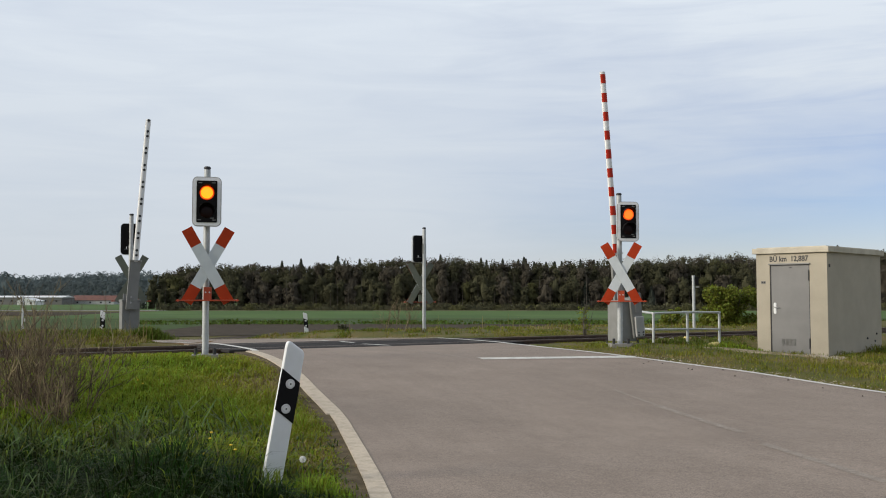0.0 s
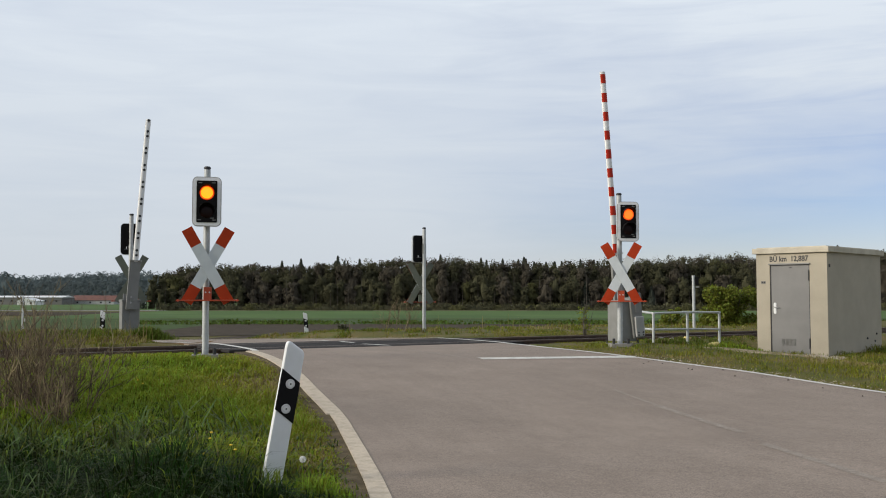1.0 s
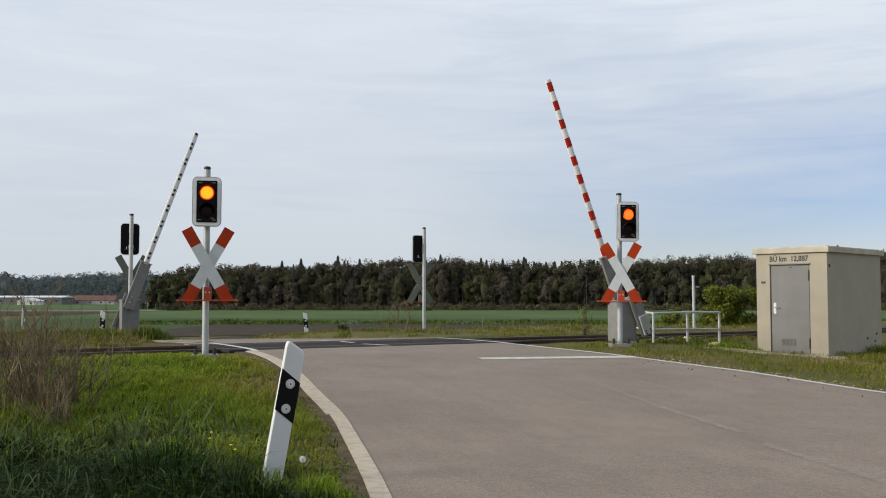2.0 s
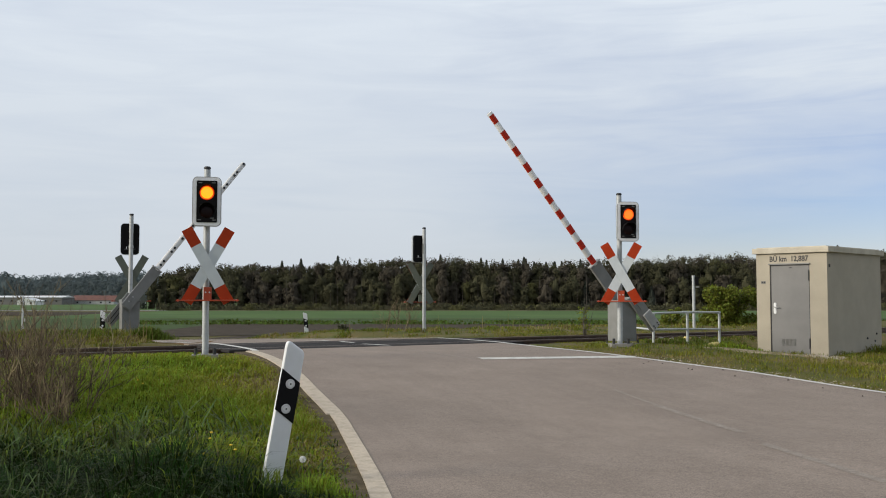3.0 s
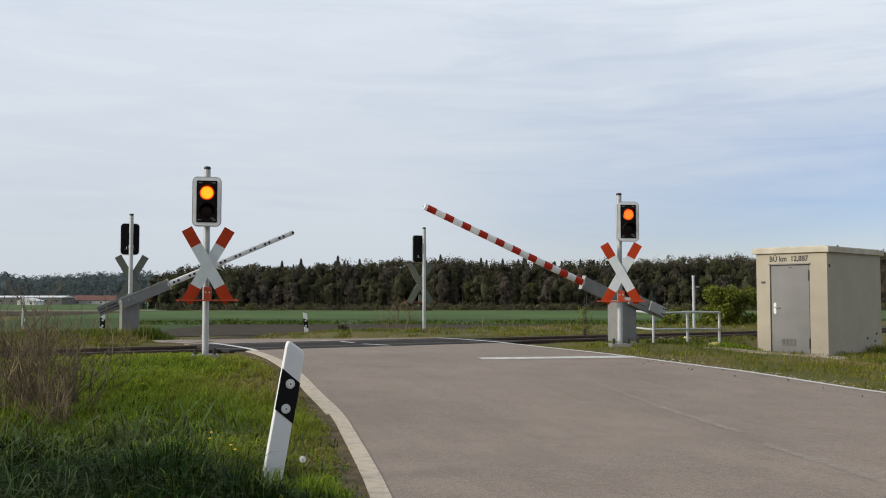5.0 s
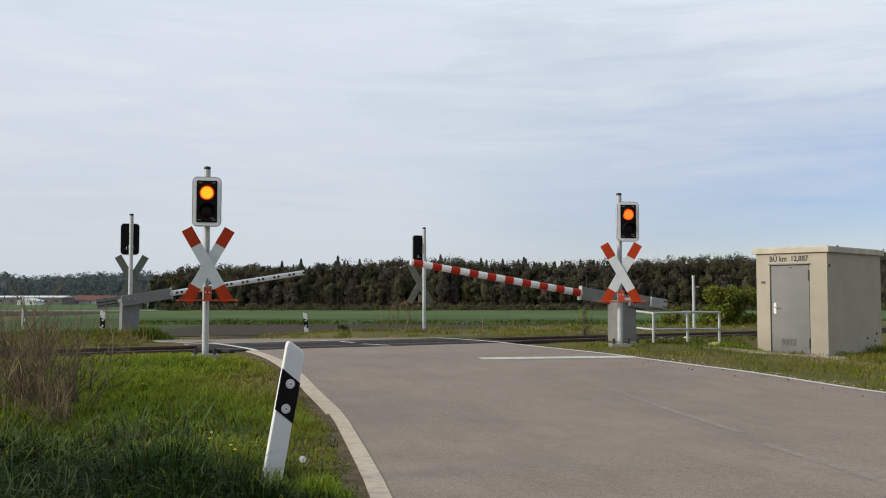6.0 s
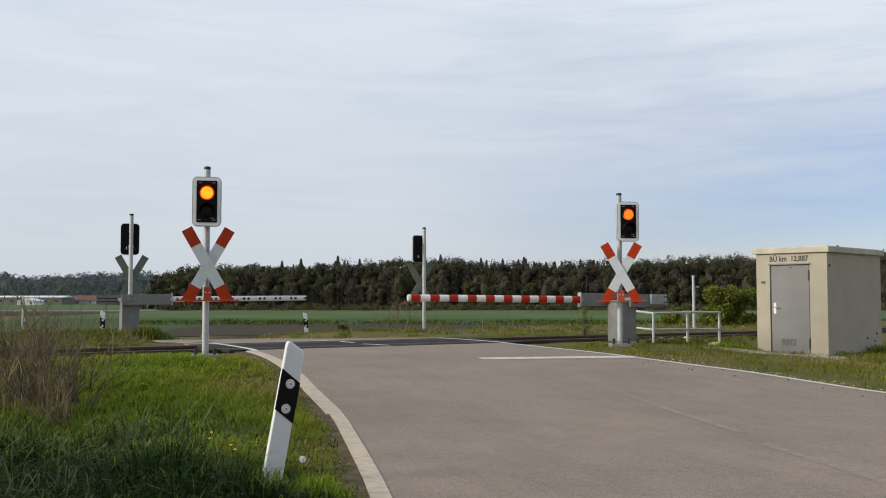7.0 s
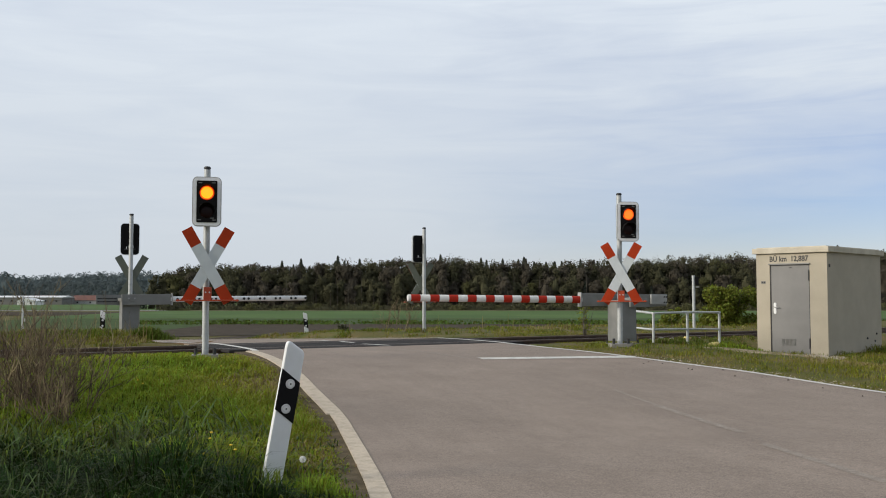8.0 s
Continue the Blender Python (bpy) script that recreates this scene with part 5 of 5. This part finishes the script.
dry_shrub(-1.5, 27.0, -0.10, 0.75, 0.35, 9, "sparse brown dead weeds beyond the crossing", 11)
dry_shrub(-0.9, 26.6, -0.08, 0.85, 0.25, 7, "sparse brown dead weeds beside the signal mast", 12)


def leafy_bush(x, y, z, w, d, h, n, size, mat, label, seed, name="bush"):
    rng = np.random.default_rng(seed)
    t = thing(name, pose(x, y, z), label, "bush")
    b = bmesh.new()
    for _ in range(9):
        p = Vector((rng.normal(0, w * 0.10), rng.normal(0, d * 0.10), -0.05))
        q = Vector((rng.normal(0, w * 0.28), rng.normal(0, d * 0.28), h * rng.uniform(0.6, 0.95)))
        tube(p, q, 0.016 * h, 0.005 * h, seg=6, bm=b)
    part("branches", b, M_BARK, t)
    lobes = 26
    ctr = np.stack([rng.normal(0, w * 0.27, lobes), rng.normal(0, d * 0.27, lobes), rng.uniform(0.22, 0.88, lobes) * h], 1)
    rad = rng.uniform(0.08, 0.19, lobes) * (w + h) / 2
    pick = rng.integers(0, lobes, n)
    v = rng.normal(size=(n, 3))
    v /= np.linalg.norm(v, axis=1)[:, None]
    c = ctr[pick] + v * (rad[pick] * rng.uniform(0.5, 1.1, n))[:, None]
    c = c[c[:, 2] > 0.02]
    V = leaf_quads(c, size, rng)
    k = len(V) // 4
    o = new("foliage", raw_mesh("foliage", V, np.arange(k * 4), np.full(k, 4), mat))
    o.parent = t
    return t


M_BUSH = material("bush leaves", (0.150, 0.170, 0.022), 0.6, island=0.5, translucent=0.3, spec=0.25)
leafy_bush(10.1, 33.5, -0.35, 2.6, 1.7, 1.7, 16000, 0.075, M_BUSH, "dense yellow-green bush beyond the track", 31)
leafy_bush(8.6, 35.5, -0.35, 1.1, 1.0, 0.95, 2600, 0.075, M_BUSH, "low yellow-green bush beyond the track", 32)
leafy_bush(-3.25, 31.0, -0.25, 0.40, 0.4, 0.32, 420, 0.06, M_LEAF_OLIVE, "small dark green tuft in the verge", 33)
leafy_bush(3.75, 25.5, -0.15, 0.32, 0.3, 0.95, 130, 0.055, M_BUSH, "thin leafy sapling beside the rails", 34, "sapling")


def clump(x, y, z, spread, n, h0, h1, w, mat, label, seed):
    """A tuft of weeds or grass round one foot."""
    rng = np.random.default_rng(seed)
    P = np.stack([x + rng.normal(0, spread, n), y + rng.normal(0, spread * 0.6, n), np.full(n, z)], 1)
    fall = np.exp(-((P[:, 0] - x) / (1.6 * spread)) ** 2)
    blades("grass_tuft", P, rng.uniform(h0, h1, n) * fall, np.full(n, w) * rng.uniform(0.7, 1.4, n), mat, label, rng, 0.7)


clump(-7.15, 23.2, -0.04, 0.34, 1500, 0.12, 0.38, 0.013, M_RANK, "green weeds at the foot of the barrier drive", 41)
clump(-8.3, 23.1, -0.04, 0.50, 1100, 0.10, 0.30, 0.012, M_RANK, "grass tuft beside the barrier drive", 42)
clump(-1.22, 6.60, -0.38, 0.16, 160, 0.08, 0.20, 0.009, M_GRASS, "grass tuft at the foot of the guide post", 43)
clump(-0.86, 6.35, -0.37, 0.16, 520, 0.06, 0.20, 0.008, M_GRASS, "bright grass tuft beside the edging", 44)
clump(7.35, 20.3, -0.26, 0.25, 90, 0.04, 0.13, 0.014, M_VERGE, "weeds at the foot of the hut door", 46)
clump(8.45, 20.35, -0.26, 0.3, 110, 0.04, 0.12, 0.014, M_VERGE, "weeds along the hut wall", 47)
clump(9.6, 21.3, -0.27, 0.4, 400, 0.08, 0.24, 0.012, M_VERGE, "grass tuft along the hut wall", 48)
clump(5.9, 20.1, -0.14, 0.35, 500, 0.08, 0.22, 0.014, M_GRASS, "grass tuft under the railing", 49)


# ---- dandelions ----
def dandelion(x, y, z, h, seed_head):
    t = thing("dandelion", pose(x, y, z), "white dandelion seed head on a thin stalk" if seed_head else "yellow dandelion flower in the grass", "flower", "dandelions in the verge")
    part("stalk", tube((0, 0, -0.02), (0.004, 0, h), 0.0022, seg=6), M_GRASS, t)
    if seed_head:
        rng = np.random.default_rng(3)
        v = rng.normal(size=(260, 3))
        v /= np.linalg.norm(v, axis=1)[:, None]
        V = leaf_quads(v * 0.021 + (0.004, 0, h + 0.015), 0.009, rng)
        k = len(V) // 4
        o = new("seed_head", raw_mesh("seed_head", V, np.arange(k * 4), np.full(k, 4), M_SEED))
        o.parent = t
    else:
        b = bmesh.new()
        bmesh.ops.create_uvsphere(b, u_segments=12, v_segments=6, radius=0.012)
        b.transform(Matrix.Translation((0.004, 0, h)) @ Matrix.Diagonal((1, 1, 0.5, 1)))
        part("bloom", b, M_DANDELION, t)


dandelion(-0.98, 6.75, -0.37, 0.18, True)
for x, y, h in ((-1.63, 6.8, 0.43), (-1.65, 6.85, 0.38), (-1.66, 6.7, 0.30), (-1.47, 6.7, 0.36), (-1.45, 6.75, 0.32), (-3.3, 10.6, 0.16), (-3.45, 10.9, 0.15), (-2.5, 11.0, 0.12), (-2.9, 12.6, 0.12), (-1.9, 12.0, 0.1)):
    dandelion(x, y, float(land(x, y)), h, False)


# ---- gravel before the hut ----
def gravel():
    rng = np.random.default_rng(8)
    n = 1100
    a, r = rng.uniform(0, 1, n), rng.normal(0, 0.35, n)
    x, y = 6.5 + 1.6 * a - 0.9 * np.abs(r), 20.70 - 1.45 * a - 1.4 * np.abs(r)
    z = np.array([ground_height(p, q) for p, q in zip(x, y)]) - 0.025
    s = rng.uniform(0.008, 0.028, n)
    base = np.array([(1, 0, 0), (0, 1, 0), (-1, 0, 0), (0, -1, 0), (0, 0, 0.8), (0, 0, -0.8)], float)
    V = (base[None] * s[:, None, None] * rng.uniform(0.6, 1.3, (n, 6, 1)) + np.stack([x, y, z + 0.05], 1)[:, None]).reshape(-1, 3)
    F = np.array([(0, 1, 4), (1, 2, 4), (2, 3, 4), (3, 0, 4), (1, 0, 5), (2, 1, 5), (3, 2, 5), (0, 3, 5)])
    F = (np.arange(n)[:, None, None] * 6 + F[None]).ravel()
    o = new("gravel", raw_mesh("gravel", V, F, np.full(n * 8, 3), M_GRAVEL))
    tagged(o, "pale gravel scattered before the hut", "gravel", kind="stuff")


def ground_height(x, y):
    """Height of the ground sheet, with its blend towards the road."""
    z, rz = float(land(x, y)), float(road_land(x, y))
    d = float(edge_distance(np.array([x]), np.array([y]))[0])
    if d < 1.0:
        z = rz - 0.01 + (z - rz) * float(ease((d - 0.25) / 0.75))
    return z + (noise.noise((x * 0.9, y * 0.9, 0)) * 0.03 if d > 0.6 else 0.0)


def bare_patch(cx, cy, turn, half_a, half_b, mat, label, lift=0.022):
    """Bare soil laid on the ground with a ragged outline."""
    u = Vector((math.cos(radians(turn)), math.sin(radians(turn))))
    v = Vector((-u.y, u.x))
    b = bmesh.new()
    rings = []
    for k in range(7):
        row = []
        for i in range(64):
            a = 2 * math.pi * i / 64
            r = k / 6 * (1 + 0.42 * noise.noise((2.2 * math.cos(a) + cx, 2.2 * math.sin(a), 4.0)) + 0.22 * noise.noise((9 * math.cos(a), 9 * math.sin(a), cy)))
            p = Vector((cx, cy)) + u * (r * half_a * math.cos(a)) + v * (r * half_b * math.sin(a))
            row.append(b.verts.new((p.x, p.y, ground_height(p.x, p.y) + lift - 0.045 * (k / 6) ** 4)))
        rings.append(row)
    for p, q in zip(rings[:-1], rings[1:]):
        for i in range(64):
            b.faces.new((p[i], q[i], q[(i + 1) % 64], p[(i + 1) % 64]))
    bmesh.ops.remove_doubles(b, verts=list(b.verts), dist=0.0005)
    bmesh.ops.recalc_face_normals(b, faces=list(b.faces))
    o = part("bare_soil", b, mat, None, smooth=True)
    tagged(o, label, "soil", kind="structure")


M_SOIL = material("trodden pale soil", (0.34, 0.270, 0.190), 0.95, second=(0.14, 0.125, 0.055), scale=5.0, detail=9, bump=0.6, bump_scale=40, fine=0.4, spec=0.1)
M_RUST = material("reddish bare soil", (0.200, 0.110, 0.055), 0.95, second=(0.110, 0.085, 0.035), scale=4.0, detail=9, bump=0.6, bump_scale=40, fine=0.4, spec=0.1)
bare_patch(6.1, 18.1, -38, 1.3, 0.65, M_SOIL, "trodden pale soil before the hut door", 0.021)
bare_patch(-6.5, 21.45, 31, 1.4, 0.42, M_RUST, "reddish bare soil beside the rails")


def ballast_stones():
    """Loose stones of the track bed, and pale rubble along its edge."""
    rng = np.random.default_rng(91)
    base = np.array([(1, 0, 0), (0, 1, 0), (-1, 0, 0), (0, -1, 0), (0, 0, 0.8), (0, 0, -0.8)], float)
    tri = np.array([(0, 1, 4), (1, 2, 4), (2, 3, 4), (3, 0, 4), (1, 0, 5), (2, 1, 5), (3, 2, 5), (0, 3, 5)])
    for n, a0, a1, s0, s1, r0, r1, mat, label in ((5200, -13.0, -3.7, -2.0, 2.0, 0.018, 0.048, M_BALLAST_STONE, "brown stained ballast stones"),
                                                  (3600, 3.5, 14.0, -2.0, 2.0, 0.018, 0.048, M_BALLAST_STONE, "brown stained ballast stones"),
                                                  (70, -9.0, -3.9, -2.25, -1.5, 0.03, 0.075, M_GRAVEL, "pale rubble along the track bed"),
                                                  (60, 4.0, 11.0, -2.25, -1.5, 0.03, 0.07, M_GRAVEL, "pale rubble along the track bed")):
        a, q = rng.uniform(a0, a1, n), rng.uniform(s0, s1, n)
        z = np.interp(np.abs(q), (0, 1.35, 2.1), (-0.10, -0.10, -0.26)) + 0.006
        P = np.stack([CX + a * TX + q * NX, CY + a * TY + q * NY, z], 1)
        s = rng.uniform(r0, r1, n)
        V = (base[None] * s[:, None, None] * rng.uniform(0.6, 1.3, (n, 6, 1)) + P[:, None]).reshape(-1, 3)
        F = (np.arange(n)[:, None, None] * 6 + tri[None]).ravel()
        tagged(new("ballast_stones", raw_mesh("ballast_stones", V, F, np.full(n * 8, 3), mat)), label, "ballast", kind="stuff")


M_BALLAST_STONE = material("brown ballast stone", (0.115, 0.090, 0.070), 0.95, island=0.5, spec=0.15)
def rough_margin():
    """Coarse tufts along the edge between ploughed soil and crop."""
    rng = np.random.default_rng(61)
    n = 9000
    y = rng.uniform(129, 146, n)
    x = rng.uniform(-0.32, 0.55, n) * y
    ok = field_noise(x, y, 0.12, 2.0) + rng.normal(0, 0.3, n) > -0.15
    x, y = x[ok], y[ok]
    P = np.stack([x, y, land(x, y)], 1)
    H = rng.uniform(0.15, 0.45, len(x)) * (1 + 0.5 * field_noise(x, y, 0.3, 6.0))
    blades("margin_grass", P, H, np.full(len(x), 0.30), M_MARGIN, "coarse dark grass along the field edge", rng, 0.6)


M_MARGIN = material("coarse margin grass", (0.075, 0.110, 0.022), 0.7, island=0.5, translucent=0.25, spec=0.08)
rough_margin()


M_GRAVEL = material("pale gravel", (0.36, 0.31, 0.245), 0.9, island=0.4)
gravel()
ballast_stones()


def clods():
    """A few dark crumbs of soil on the asphalt along the edge line, and pale grit in the verge beside it."""
    rng = np.random.default_rng(71)
    for name, n, off0, off1, r0, r1, mat, label in (("soil_crumbs", 46, 0.10, 0.75, 0.006, 0.022, M_CLOD, "dark crumbs of soil on the asphalt edge"),
                                                     ("roadside_grit", 420, -0.32, 0.02, 0.006, 0.016, M_GRAVEL, "pale grit between edge line and grass")):
        k = rng.integers(0, len(RIGHT_EDGE) - 1, 12000)
        ok = (RIGHT_EDGE[k, 1] > 9.0) & (RIGHT_EDGE[k, 1] < 16.5)
        k = k[ok][:n]
        t = rng.uniform(0, 1, len(k))[:, None]
        E = RIGHT_EDGE[:, :2]
        g = E[k + 1] - E[k]
        g /= np.linalg.norm(g, axis=1)[:, None]
        off = rng.uniform(off0, off1, len(k))[:, None]
        p = E[k] * (1 - t) + E[k + 1] * t + np.stack([-g[:, 1], g[:, 0]], 1) * off
        z = road_land(p[:, 0], p[:, 1]) + 0.004
        s = rng.uniform(r0, r1, len(k))
        base = np.array([(1, 0, 0), (0, 1, 0), (-1, 0, 0), (0, -1, 0), (0, 0, 0.7), (0, 0, -0.4)], float)
        V = (base[None] * s[:, None, None] * rng.uniform(0.6, 1.3, (len(k), 6, 1)) + np.stack([p[:, 0], p[:, 1], z], 1)[:, None]).reshape(-1, 3)
        F = np.array([(0, 1, 4), (1, 2, 4), (2, 3, 4), (3, 0, 4), (1, 0, 5), (2, 1, 5), (3, 2, 5), (0, 3, 5)])
        F = (np.arange(len(k))[:, None, None] * 6 + F[None]).ravel()
        tagged(new(name, raw_mesh(name, V, F, np.full(len(k) * 8, 3), mat)), label, "grit", kind="stuff")


M_CLOD = material("dark soil crumbs", (0.05, 0.04, 0.03), 0.95, island=0.3, spec=0.1)
clods()


# ---- moving things ----
def motions():
    # boom angle above level, in degrees, from open to closed
    turn = ((0.0, 85.5), (1.2, 85.5), (1.3, 84.7), (1.4, 83.0), (1.5, 80.5), (1.7, 75.7), (2.2, 65.0), (2.8, 53.6), (3.0, 50.4), (3.5, 43.0), (4.0, 35.9),
            (4.5, 28.8), (4.7, 26.0), (5.3, 17.6), (5.8, 10.8), (6.0, 8.6), (6.2, 6.7), (6.5, 4.2), (6.7, 2.2), (6.9, 0.8), (7.0, 0.55), (8.0, 0.55))
    far = ((0.0, 85.8), (1.2, 85.8), (1.3, 84.9), (1.4, 83.1), (1.5, 80.5), (1.7, 76.2), (2.2, 66.2), (2.8, 55.1), (3.0, 52.0), (3.5, 44.9), (4.0, 38.0),
           (4.5, 30.5), (4.7, 27.8), (5.3, 18.8), (5.8, 11.6), (6.0, 9.2), (6.2, 7.2), (6.5, 4.6), (6.7, 2.6), (6.9, 0.9), (7.0, 0.5), (8.0, 0.5))
    for boom, rows in ((BOOM_NEAR, turn), (BOOM_FAR, far)):
        walk(boom, [(t, pose(0, 0, 0.90, 0, -a, 0)) for t, a in rows])


motions()
